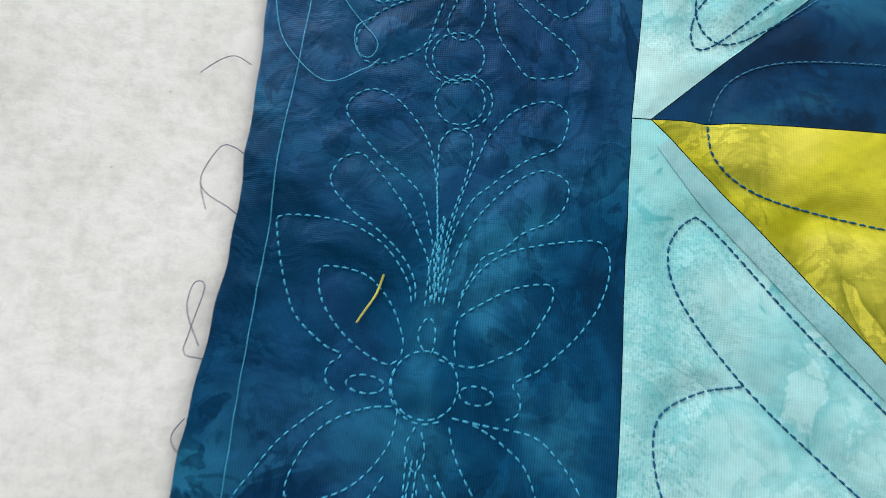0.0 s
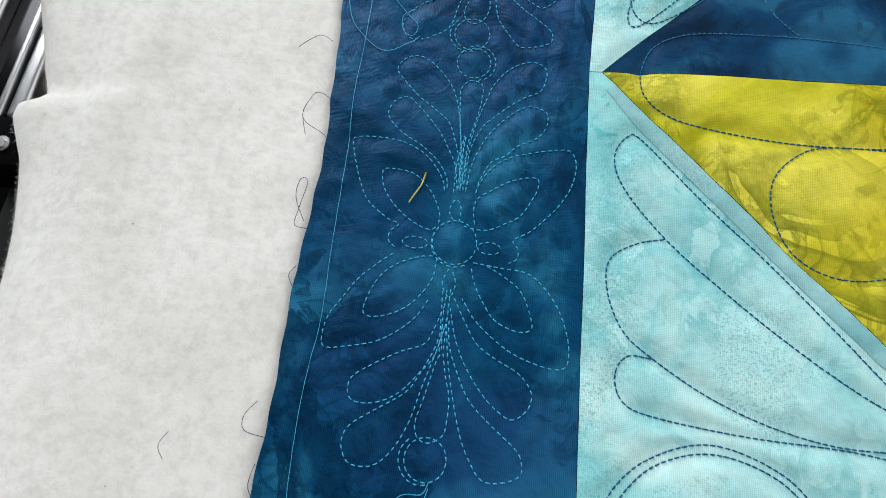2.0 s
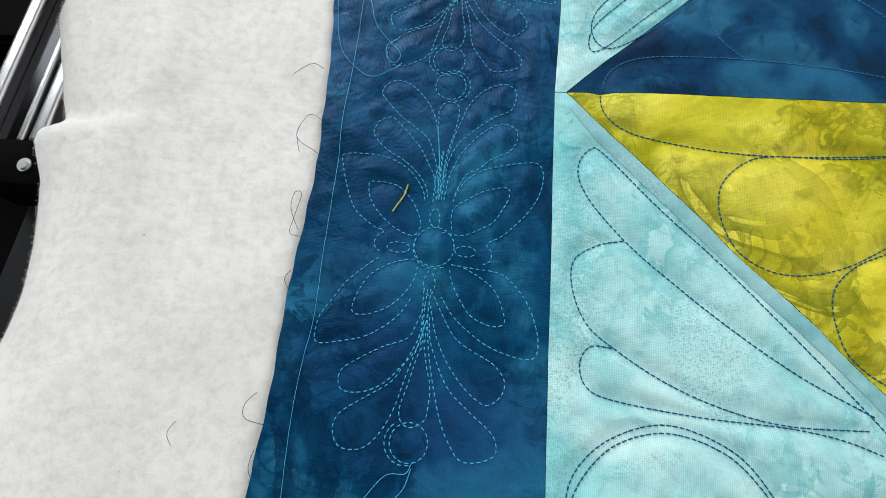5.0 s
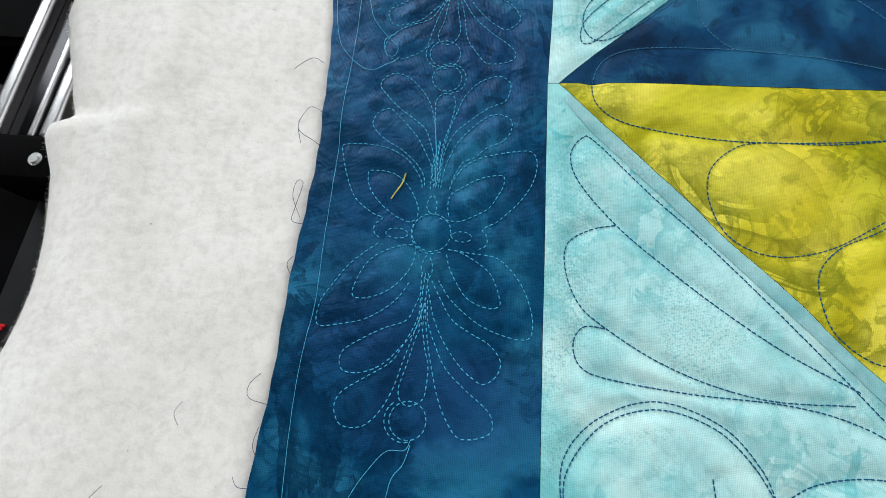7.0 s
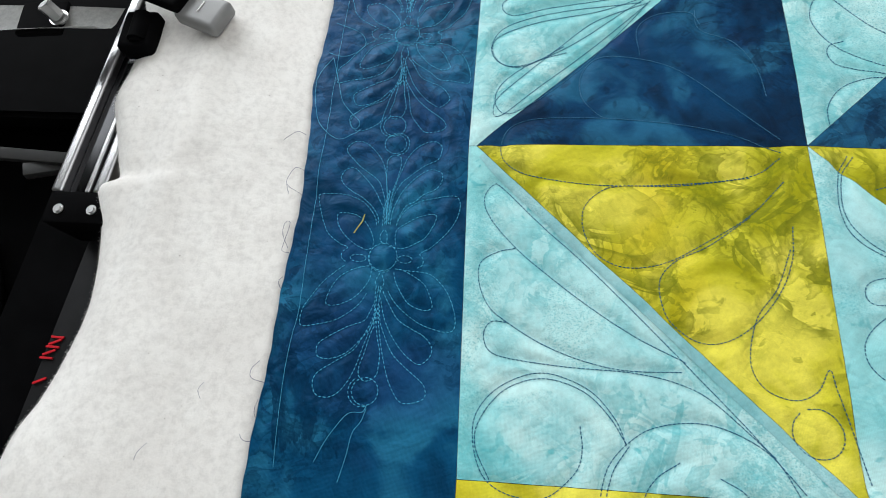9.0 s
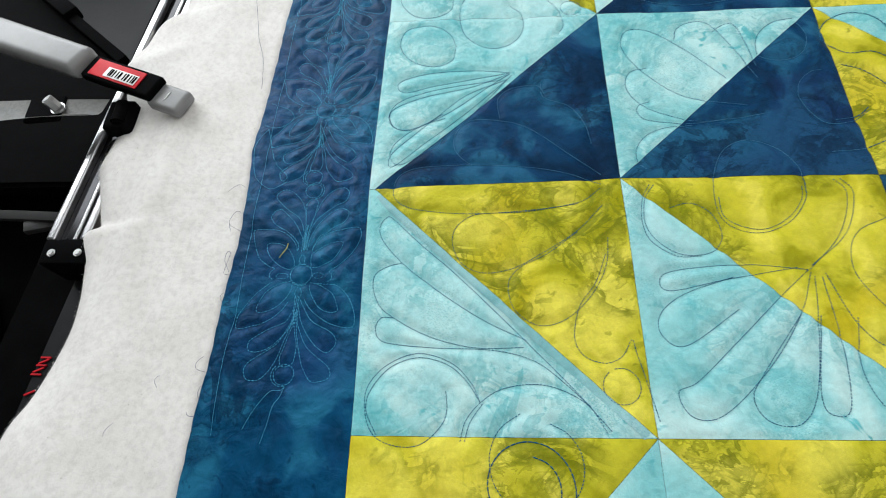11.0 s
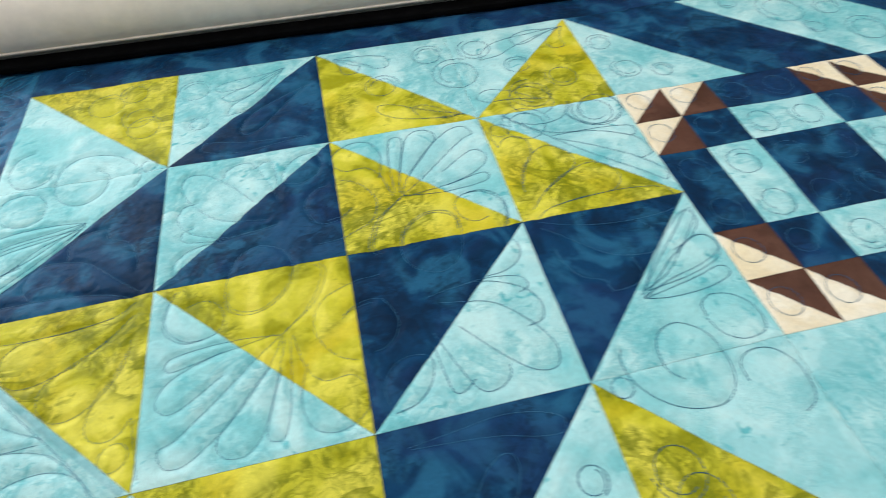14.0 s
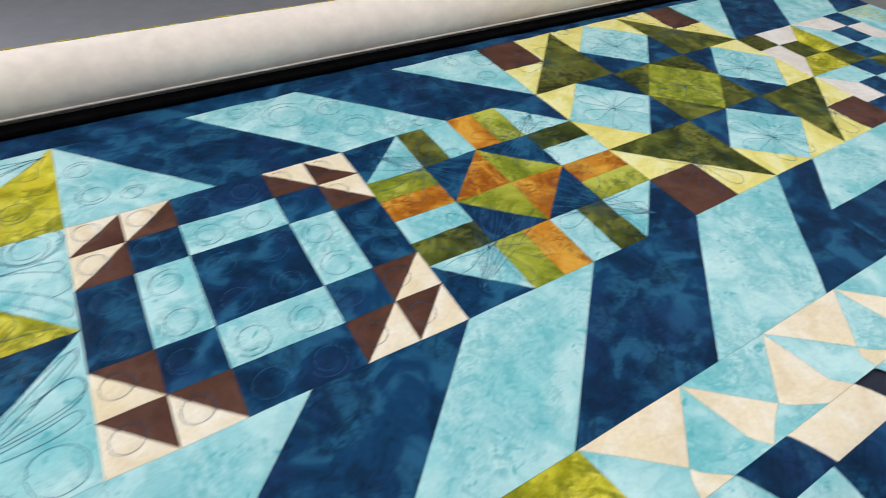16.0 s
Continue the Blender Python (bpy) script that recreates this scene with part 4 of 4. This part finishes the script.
verts, faces = [], []
NY, NU = 360, 60
prof = np.r_[np.linspace(0, 1, 12) ** 1.5 * 0.10, np.linspace(0.10, 1, NU - 11)[1:]]
for y in np.linspace(-0.66, 0.62, NY):
    e = batting_edge(y) - 0.0085
    inner = float(border_edge(np.array(y))) + 0.03
    xs = e + prof * (inner - e)
    out = np.clip((xs - e) / 0.022, 0, 1)
    wave = 0.004 * np.sin(y * 21 + 0.6) * np.clip(1 - (xs - e) / 0.09, 0, 1)
    zs = -0.0022 + wave - 0.0095 * (1 - out) ** 2.4 - 0.012 * np.clip(1 - (xs - e) / 0.075, 0, 1) ** 1.6 + sag(xs, np.full(len(xs), y)) * 0.8
    ridge = xs + 0.205 - 0.10 * (y + 0.05)
    zs = zs + 0.0045 * np.exp(-(ridge / 0.016) ** 2) * np.clip(1 - abs(y + 0.02) / 0.28, 0, 1) - 0.0025 * np.exp(-((ridge + 0.028) / 0.012) ** 2) * np.clip(1 - abs(y) / 0.2, 0, 1)
    zs = zs + 0.0035 * np.exp(-((y - 0.175 - 0.25 * (xs + 0.2)) / 0.010) ** 2) * np.clip(1 - (xs - e) / 0.1, 0, 1)
    zs = zs - 0.0028 * np.clip((xs - float(border_edge(np.array(y))) + 0.004) / 0.006, 0, 1)
    for x, z in zip(xs, zs):
        n = noise.noise((x * 45, y * 45, 0)) * 0.0005 + noise.noise((x * 150, y * 150, 3)) * 0.00015
        verts.append((x, y, z + n))
    # underside of the edge
    verts.append((e + 0.004, y, zs[0] - 0.006))
    verts.append((e + 0.05, y, -0.012))
NU2 = len(prof) + 2
for j in range(NY - 1):
    for i in range(len(prof) - 1):
        k = j * NU2 + i
        faces.append((k, k + 1, k + NU2 + 1, k + NU2))
    k0 = j * NU2
    a, b, c = k0, k0 + len(prof), k0 + len(prof) + 1
    faces.append((b, a, a + NU2, b + NU2))
    faces.append((c, b, b + NU2, c + NU2))
batting = thing("batting", "white fluffy cotton batting showing beyond the quilt's raw edge", "batting")
link_mesh("fleece_sheet", verts, faces, BATTING, batting)
top_edge = np.array(verts).reshape(NY, NU2, 3)[:, :6]
verts, faces = [], []
for _ in range(9000):
    j, i = rng.integers(0, NY), rng.integers(0, 6)
    root = top_edge[j, i] + np.array((0, rng.uniform(-0.0018, 0.0018), -0.0004))
    size, a, lift = rng.uniform(0.0005, 0.0022), math.pi + rng.normal(0, 0.9), rng.uniform(-0.5, 0.6)
    d = np.array((math.cos(a), math.sin(a), lift)) * size
    bow = rng.normal(0, 0.25, 3) * size
    side = np.array((-math.sin(a), math.cos(a), 0)) * 0.00004
    base = len(verts)
    for u, w in ((0, 1), (0.5, 0.8), (1, 0.3)):
        c = root + d * u + bow * 4 * u * (1 - u)
        verts += [c + side * w, c - side * w, c + np.array((0, 0, 0.0001 * w))]
    for q in (0, 3):
        for k in range(3):
            k2 = (k + 1) % 3
            faces.append((base + q + k, base + q + k2, base + q + 3 + k2, base + q + 3 + k))
tagged(link_mesh("fibre_fringe", verts, faces, BATTING, batting, True, "loose white fibres along the torn edge"), kind="stuff")


# ---- threads ----
def thread(name, points, mat, radius, label, lift=0.0006, arch=0.0, on=None, category="thread"):
    c = spline(np.array(points, float) * 0.001, 0.0012)
    n = len(c)
    z = height(c[:, 0], c[:, 1]) if on is None else np.full(n, on)
    z = z + lift + arch * np.sin(np.linspace(0, math.pi, n))
    cu = bpy.data.curves.new(name, "CURVE")
    cu.dimensions, cu.bevel_depth, cu.bevel_resolution = "3D", radius, 1
    s = cu.splines.new("POLY")
    s.points.add(n - 1)
    for p, (x, y), zz in zip(s.points, c, z):
        p.co = (x, y, zz, 1)
    cu.materials.append(mat)
    return tagged(new(name, cu), label, category, "loose thread ends")


thread("basting_thread", ((-103, 60), (-103, 6), (-104, -21), (-103, -48), (-103, -85), (-103, -111), (-105, -139), (-105, -163), (-103, -200)), THREAD_LIGHT, 0.00012, "long pale blue basting thread along the border edge")
thread("basting_thread", ((-96, 460), (-97, 350), (-99, 250), (-101, 150), (-103, 60)), THREAD_LIGHT, 0.00012, "long pale blue basting thread along the border edge")
thread("thread_tail", ((-106, 62), (-114, 48), (-115, 38), (-112, 19), (-107, 8), (-95, -1), (-85, 4), (-81, 8)), THREAD_LIGHT, 0.00014, "loose teal thread loop lying on the navy border")
thread("thread_tail", ((-106, 62), (-99, 39), (-96, 29), (-92, 23), (-87, 18), (-82, 12), (-84, 8), (-88, 10), (-89, 17), (-84, 21)), THREAD_LIGHT, 0.00014, "curled teal thread tail lying on the border")
thread("thread_tail", ((-110, 66), (-98, 64), (-86, 74), (-90, 84), (-108, 92)), THREAD_LIGHT, 0.00014, "teal thread tail crossing the border")
thread("thread_tail", ((-57, -165), (-59, -169), (-66, -170), (-72, -177), (-77, -185), (-82, -196)), THREAD_LIGHT, 0.00014, "loose teal thread tail below the last blossom")
thread("thread_tail", ((-57, -167), (-59, -174), (-63, -180), (-65, -192), (-68, -205)), THREAD_LIGHT, 0.00014, "loose teal thread tail below the last blossom")
thread("thread_snippet", ((-71, -53), (-72.5, -59), (-76, -66)), THREAD_YELLOW, 0.00032, "short yellow thread snippet on the navy border", category="thread")
for pts in (((-117, 2), (-121, 3), (-126, 0), (-131, -2)),
            ((-112, -42), (-115, -40), (-121, -37), (-123, -33), (-120, -24), (-117, -23), (-113, -25)),
            ((-123, -27), (-123, -33), (-121.5, -41)),
            ((-114, -80), (-119, -79), (-118, -73), (-116, -62), (-119, -61), (-120, -68), (-116, -77)),
            ((-116, -95), (-117, -99), (-115, -104)),
            ((-121, -145), (-124, -150), (-123, -155), (-116, -157)),
            ((-125, -185), (-121, -188), (-116, -188)),
            ((-151, -159), (-152, -163), (-151, -168)),
            ((-118, -166), (-118, -173), (-116, -178)),
            ((-176, -193), (-178, -197), (-181, -202))):
    thread("frayed_thread", pts, THREAD_PURPLE, 0.00013, "thin dark purple thread frayed from the cut edge", 0.0004, 0.003, -0.001)
thread("basting_thread", ((-170, 345), (-164, 300), (-151, 245), (-141, 200), (-136, 177), (-128, 153), (-124, 130), (-122, 112)), THREAD_PURPLE, 0.00016, "thin dark thread lying on the white batting", 0.0006, 0.0, -0.001)

# ---- back roller ----
roller = thing("take_up_roller", "long white cloth-covered take-up roller behind the quilt", "roller")
bm = bmesh.new()
tube(bm, (-0.42, 0.532, 0.049), (3.3, 0.532, 0.049), 0.055, 64, 0.003)
part("cloth_cover", bm, ROLLER_CLOTH, roller)
EDGE_GREY = plain("grey_canvas_edge", (0.30, 0.31, 0.29), 0.9, vary=0.1, scale=60.0, bump=0.3)
for a, width, proud, mat in ((-147, 0.0036, 0.0030, ROLLER_CLOTH), (-137, 0.0085, 0.0016, EDGE_GREY), (-128, 0.0070, 0.0022, EDGE_GREY), (-119, 0.0070, 0.0012, EDGE_GREY)):
    bm = bmesh.new()
    y, z = 0.532 + 0.0548 * math.cos(radians(a)), 0.049 + 0.0548 * math.sin(radians(a))
    box(bm, pose(1.4, y, z, a + 90), 3.8, width, 2 * proud, min(width, proud) * 0.4)
    part("cloth_edge", bm, mat, roller)
bm = bmesh.new()
tube(bm, (-0.6, 0.532, 0.049), (-0.41, 0.532, 0.049), 0.018, 24, 0.001)
part("axle", bm, STEEL, roller, "steel axle")

# added black strip in place of the deep shade under the roller
nip_shade = thing("nip_shade", "flat black strip added for the shade where the quilt runs under the roller", "bar")
bm = bmesh.new()
box(bm, pose(1.45, 0.494, 0.0015), 3.9, 0.052, 0.010, 0.003, 3)
part("shade_strip", bm, BLACK_SOFT, nip_shade)

# ---- front roller under the unquilted stretch ----
front = thing("front_roller", "grey metal roller under the unquilted front edge", "roller")
bm = bmesh.new()
tube(bm, (-0.42, -0.540, -0.056), (3.3, -0.540, -0.056), 0.036, 40, 0.002)
part("tube", bm, STEEL, front)

# ---- side rail, clamps and straps beside the quilt ----
SKEW = 0.085                                # the rail runs slightly askew to the quilt


def along(y, dx=0.0, z=-0.028):
    return (-0.292 + dx + (y + 0.038) * SKEW, y, z)


rail = thing("side_rail", "polished chrome side rail with a black end plate", "rail")
BRUSHED = plain("brushed_aluminium", (0.50, 0.50, 0.51), 0.28, 1.0, 0.08, 30.0, 0.05)
DARK_CHROME = plain("dark_chrome", (0.035, 0.035, 0.037), 0.14, 1.0, 0.1, 8.0, 0.02)
for name, dx, width, z, tall, mat, label in (("strip", -0.0045, 0.0085, -0.0270, 0.011, BRUSHED, "bright rounded strip"), ("web", 0.0080, 0.0165, -0.0330, 0.010, DARK_CHROME, "dark polished web between the strips"),
                                             ("strip", 0.0180, 0.0034, -0.0270, 0.010, BRUSHED, "bright narrow strip"), ("strip", 0.0252, 0.0085, -0.0285, 0.011, BRUSHED, "bright rounded strip")):
    bm = bmesh.new()
    a, b = Vector(along(-0.036, dx, z)), Vector(along(0.56, dx, z))
    m = Matrix.Translation((a + b) / 2) @ (b - a).to_track_quat("Y", "Z").to_matrix().to_4x4()
    box(bm, m, width, (b - a).length, tall, min(width, tall) * (0.1 if name == "web" else 0.30), 5)
    part(name, bm, mat, rail, label)
bm = bmesh.new()
box(bm, pose(-0.271, -0.048, -0.040), 0.055, 0.024, 0.040, 0.003)
end_plate = part("end_plate", bm, BLACK, rail, "black end plate")
for x in (-0.288, -0.264):
    bm = bmesh.new()
    tube(bm, (x, -0.050, -0.021), (x, -0.050, -0.018), 0.0036, 20, 0.0012)
    part("screw", bm, STEEL, end_plate, "zinc screw head")


def side_clamp():
    """A lever clamp: padded jaw, flat arm with a sticker, sleeve-covered lever."""
    c = thing("quilt_clamp", "grey-tipped clamp with a red label biting the batting edge", "clamp", "clamps along the quilt edge")
    ax = Vector((-0.0950, 0.0390, 0.0)).normalized()           # from the jaw to the lever
    up = Vector((0, 0, 1))
    side = up.cross(ax)
    turn = Matrix((ax, side, up)).transposed().to_4x4()
    jaw = Matrix.Translation((-0.2015, 0.0925, 0.008)) @ turn
    bm = bmesh.new()
    box(bm, jaw, 0.035, 0.026, 0.012, 0.0045, 4)
    part("jaw", bm, GREY_PLASTIC, c, "grey plastic jaw tip")
    bm = bmesh.new()
    box(bm, jaw @ pose(0.0, 0, 0.0064), 0.0008, 0.009, 0.0008, 0.0002)
    part("mould_mark", bm, LABEL_WHITE, c)
    arm = Matrix.Translation((-0.2485, 0.1135, 0.016)) @ turn
    bm = bmesh.new()
    box(bm, arm, 0.080, 0.026, 0.009, 0.003, 3)
    part("arm", bm, BLACK, c, "glossy black steel arm")
    bm = bmesh.new()
    box(bm, arm @ pose(0.004, 0.0, 0.0050), 0.056, 0.019, 0.0012, 0.0005)
    sticker = part("sticker", bm, RED, c, "red paper label")
    bm = bmesh.new()
    box(bm, arm @ pose(-0.003, 0.002, 0.0060), 0.036, 0.011, 0.0008, 0.0003)
    part("white_field", bm, LABEL_WHITE, sticker, "white printed field")
    for k in range(11):
        if k == 5:
            continue
        bm = bmesh.new()
        box(bm, arm @ pose(-0.019 + 0.0029 * k + 0.0006 * math.sin(k * 5), 0.002, 0.0066), 0.0008 + 0.0008 * (k % 3 == 0), 0.008, 0.0005)
        part("printed_bar", bm, BLACK, sticker, smooth=False)
    bm = bmesh.new()
    lever = Matrix.Translation((-0.345, 0.153, 0.020)) @ turn
    box(bm, lever, 0.125, 0.033, 0.018, 0.008, 4)
    for v in bm.verts:
        v.co.z += 0.0012 * math.sin(v.co.x * 160)
    part("sleeve", bm, GREY_PLASTIC, c, "pale grey vinyl lever sleeve")
    return c


side_clamp()

strap = thing("tension_strap", "grey webbing strap with a bolt, hooked to the rail", "strap", at=pose(0, -0.006, 0))
bm = bmesh.new()
n = 40
grid = []
for i in range(n + 1):
    u = i / n
    x = -0.60 + u * 0.33
    for j in range(7):
        w = j / 6 - 0.5
        curl = 0.004 * max(0, u - 0.55) * (w * 2) ** 2 * 8 if j < 3 else 0.0
        grid.append(bm.verts.new((x + 0.006 * w, 0.0925 + w * 0.029 + 0.006 * (1 - u), 0.002 + curl + 0.001 * math.sin(u * 9))))
for i in range(n):
    for j in range(6):
        k = i * 7 + j
        bm.faces.new((grid[k], grid[k + 7], grid[k + 8], grid[k + 1]))
bmesh.ops.solidify(bm, geom=bm.faces[:], thickness=0.0022)
part("webbing", bm, GREY_STRAP, strap)
bm = bmesh.new()
box(bm, pose(-0.325, 0.0945, 0.0045, 0, 0, 4), 0.034, 0.029, 0.004, 0.0015)
part("fleece_tab", bm, BLACK_SOFT, strap, "black hook-and-loop tab")
bm = bmesh.new()
tube(bm, (-0.311, 0.094, 0.005), (-0.311, 0.094, 0.008), 0.0068, 28, 0.001)
washer = part("washer", bm, STEEL, strap, "zinc washer")
bm = bmesh.new()
tube(bm, (-0.311, 0.094, 0.007), (-0.315, 0.096, 0.018), 0.0055, 6, 0.0008)
part("bolt", bm, STEEL, washer, "zinc bolt")
bm = bmesh.new()
box(bm, pose(-0.254, 0.090, -0.006), 0.026, 0.034, 0.016, 0.005, 3)
tube(bm, (-0.252, 0.104, 0.000), (-0.252, 0.078, 0.000), 0.007, 20, 0.002)
part("hook", bm, BLACK, strap, "black hook")

# second clamp farther back
c2 = thing("quilt_clamp", "small black clamp with a pink tip on the batting", "clamp", "clamps along the quilt edge", at=pose(-0.0165, 0.040, 0))
bm = bmesh.new()
tube(bm, (-0.166, 0.400, 0.050), (-0.146, 0.318, 0.030), 0.0055, 16, 0.001)
tube(bm, (-0.146, 0.318, 0.030), (-0.141, 0.292, 0.012), 0.0062, 16, 0.001)
part("arm", bm, BLACK_SOFT, c2)
bm = bmesh.new()
box(bm, pose(-0.1405, 0.289, 0.007, 8), 0.017, 0.014, 0.010, 0.0035, 3)
part("jaw", bm, BLACK_SOFT, c2)
bm = bmesh.new()
box(bm, pose(-0.1385, 0.283, 0.009), 0.008, 0.005, 0.007, 0.002, 2)
part("tip", bm, plain("pink_rubber", (0.75, 0.16, 0.18), 0.5), c2, "pink rubber tip")
bm = bmesh.new()
tube(bm, (-0.172, 0.408, 0.058), (-0.158, 0.366, 0.050), 0.010, 20, 0.002)
part("sleeve", bm, GREY_PLASTIC, c2, "grey sleeve")
bm = bmesh.new()
tube(bm, (-0.199, 0.404, 0.060), (-0.190, 0.384, 0.058), 0.0045, 14, 0.001)
part("wing_nut", bm, LABEL_WHITE, c2, "white wing nut")

# ---- machine frame below the rail ----
frame_table = thing("machine_frame", "black steel quilting machine frame under the rail", "machine frame")


def block(name, m, sx, sy, sz, mat, parent, label="", bevel=0.003):
    bm = bmesh.new()
    box(bm, m, sx, sy, sz, bevel)
    return part(name, bm, mat, parent, label)


block("beam", pose(-0.30, -0.02, -0.105, 0, 0, -4), 0.10, 1.10, 0.06, BLACK, frame_table)
block("tray", pose(-0.72, -0.22, -0.17), 0.76, 0.84, 0.02, BLACK, frame_table)
PANEL = plain("dark_grey_plastic", (0.010, 0.010, 0.011), 0.6, vary=0.2, specular=0.15)
PX, PY, PTURN = -0.307, -0.197, -5.4
block("panel", pose(PX, PY, -0.064, 0, 0, PTURN) @ pose(0.03, 0, 0), 0.06, 0.30, 0.006, PANEL, frame_table, "dark grey side panel")
for k, (u, v, turn) in enumerate(((0.007, 0.0665, 4), (0.0065, 0.0630, 30), (0.006, 0.0595, 4), (0.005, 0.0555, 30), (0.0045, 0.0515, 4), (0.006, 0.036, 30))):
    block("red_mark", pose(PX, PY, -0.0602, 0, 0, PTURN) @ pose(u, v, 0, 0, 0, turn), 0.0095, 0.0016, 0.0014, RED, frame_table, "red printed bar", 0.0003)
DARK_BRACKET = plain("dark_grey_steel", (0.03, 0.03, 0.03), 0.5, vary=0.2, specular=0.25)
block("bar", pose(-0.46, 0.015, -0.06, 0, 0, -3), 0.30, 0.010, 0.006, plain("grey_steel", (0.022, 0.022, 0.022), 0.6, specular=0.2), frame_table, "thin grey steel bar", 0.001)
block("bracket", pose(-0.345, 0.004, -0.066, 0, 12, 20), 0.042, 0.012, 0.008, DARK_BRACKET, frame_table, "grey bracket", 0.002)
block("bracket", pose(-0.47, 0.030, -0.050, 0, 0, -3), 0.05, 0.030, 0.02, DARK_BRACKET, frame_table, "grey bracket", 0.003)
bm = bmesh.new()
for k in range(24):
    a0, a1 = radians(-95 + k * 6.5), radians(-95 + (k + 1) * 6.5)
    tube(bm, (-0.56 + 0.13 * math.cos(a0), -0.13 + 0.13 * math.sin(a0), -0.14), (-0.56 + 0.13 * math.cos(a1), -0.13 + 0.13 * math.sin(a1), -0.14), 0.012, 12)
part("cable", bm, BLACK_SOFT, frame_table, "thick black cable")


def prism(name, outline, z0, z1, mat, parent, label="", bevel=0.004):
    """An upright plate with the given outline."""
    bm = bmesh.new()
    low = [bm.verts.new((x, y, z0)) for x, y in outline]
    high = [bm.verts.new((x, y, z1)) for x, y in outline]
    n = len(outline)
    top = bm.faces.new(high)
    bm.faces.new(low[::-1])
    for k in range(n):
        bm.faces.new((low[k], low[(k + 1) % n], high[(k + 1) % n], high[k]))
    bmesh.ops.recalc_face_normals(bm, faces=bm.faces[:])
    bmesh.ops.bevel(bm, geom=list(top.edges), offset=bevel, segments=2, affect="EDGES")
    return part(name, bm, mat, parent, label)


prism("side_cover", ((-0.330, 0.222), (-0.335, 0.06), (-1.10, 0.06), (-1.10, 0.66), (-0.85, 0.66)), -0.100, -0.080, BLACK, frame_table, "matt black side cover")
block("edge_bar", pose(-0.560, 0.417, -0.070, 0, 0, 139.5), 0.60, 0.014, 0.016, BLACK, frame_table, "black bar along the cover", 0.004)
block("catch", pose(-0.445, 0.322, -0.064, 0, 0, 139.5), 0.075, 0.020, 0.018, BLACK, frame_table, "black catch", 0.004)
block("catch_pin", pose(-0.470, 0.343, -0.052, 0, 0, 139.5), 0.008, 0.003, 0.003, STEEL, frame_table, "bright steel pin", 0.001)
block("brace", pose(-0.560, 0.715, -0.080, 0, 0, 141), 0.66, 0.055, 0.03, BLACK, frame_table)
block("motor_box", pose(-0.530, 0.470, -0.050, 0, 0, 20), 0.10, 0.07, 0.05, BLACK, frame_table, "black box on the frame", 0.006)
block("leg", pose(-0.80, 0.56, -0.5, 0, 0, 30), 0.06, 0.06, 0.80, BLACK, frame_table)

# dark case standing on the floor beside the frame
case = thing("storage_case", "dark grey glossy plastic case standing on the floor", "case")
CASE = plain("dark_grey_case", (0.018, 0.0185, 0.0195), 0.45, vary=0.25, scale=5.0, specular=0.14)
prism("body", ((-0.40, 0.30), (-0.44, 0.58), (-0.62, 0.775), (-0.94, 1.150), (-1.45, 1.55), (-1.90, 0.95), (-1.20, 0.20)), -0.9, -0.402, CASE, case, "", 0.02)
prism("lid", ((-0.395, 0.295), (-0.435, 0.585), (-0.615, 0.785), (-0.935, 1.160), (-1.455, 1.56), (-1.91, 0.95), (-1.20, 0.19)), -0.400, -0.385, CASE, case, "", 0.008)
for off in (0.0, 0.09):
    block("rib", pose(-0.80 - off, 0.70 - off * 0.3, -0.3835, 0, 0, 129.5), 0.62, 0.006, 0.004, CASE, case, "", 0.0015)

# lime cloth edge along the top of the roller
bm = bmesh.new()
for k in range(60):
    x = 0.62 + 0.032 * k
    lift = 0.0012 * math.sin(k * 1.7) * (0.4 + 0.6 * math.sin(k * 0.31) ** 2)
    box(bm, pose(x, 0.5655, 0.0945 + lift, -38), 0.0335, 0.009, 0.0012, 0.0003)
part("backing_edge", bm, CLOTH["lime"], roller, "thin lime cloth edge")

# grey table behind the roller
table = thing("work_table", "plain grey laminate table top behind the roller", "table")
GREY_TOP = plain("grey_laminate_top", (0.27, 0.27, 0.29), 0.6, vary=0.05, scale=14.0)
block("tabletop", pose(1.5, 1.75, -0.28), 3.2, 1.7, 0.03, GREY_TOP, table)
for x in (0.0, 3.0):
    for y in (1.0, 2.5):
        block("leg", pose(x, y, -0.595), 0.05, 0.05, 0.60, BLACK, table)
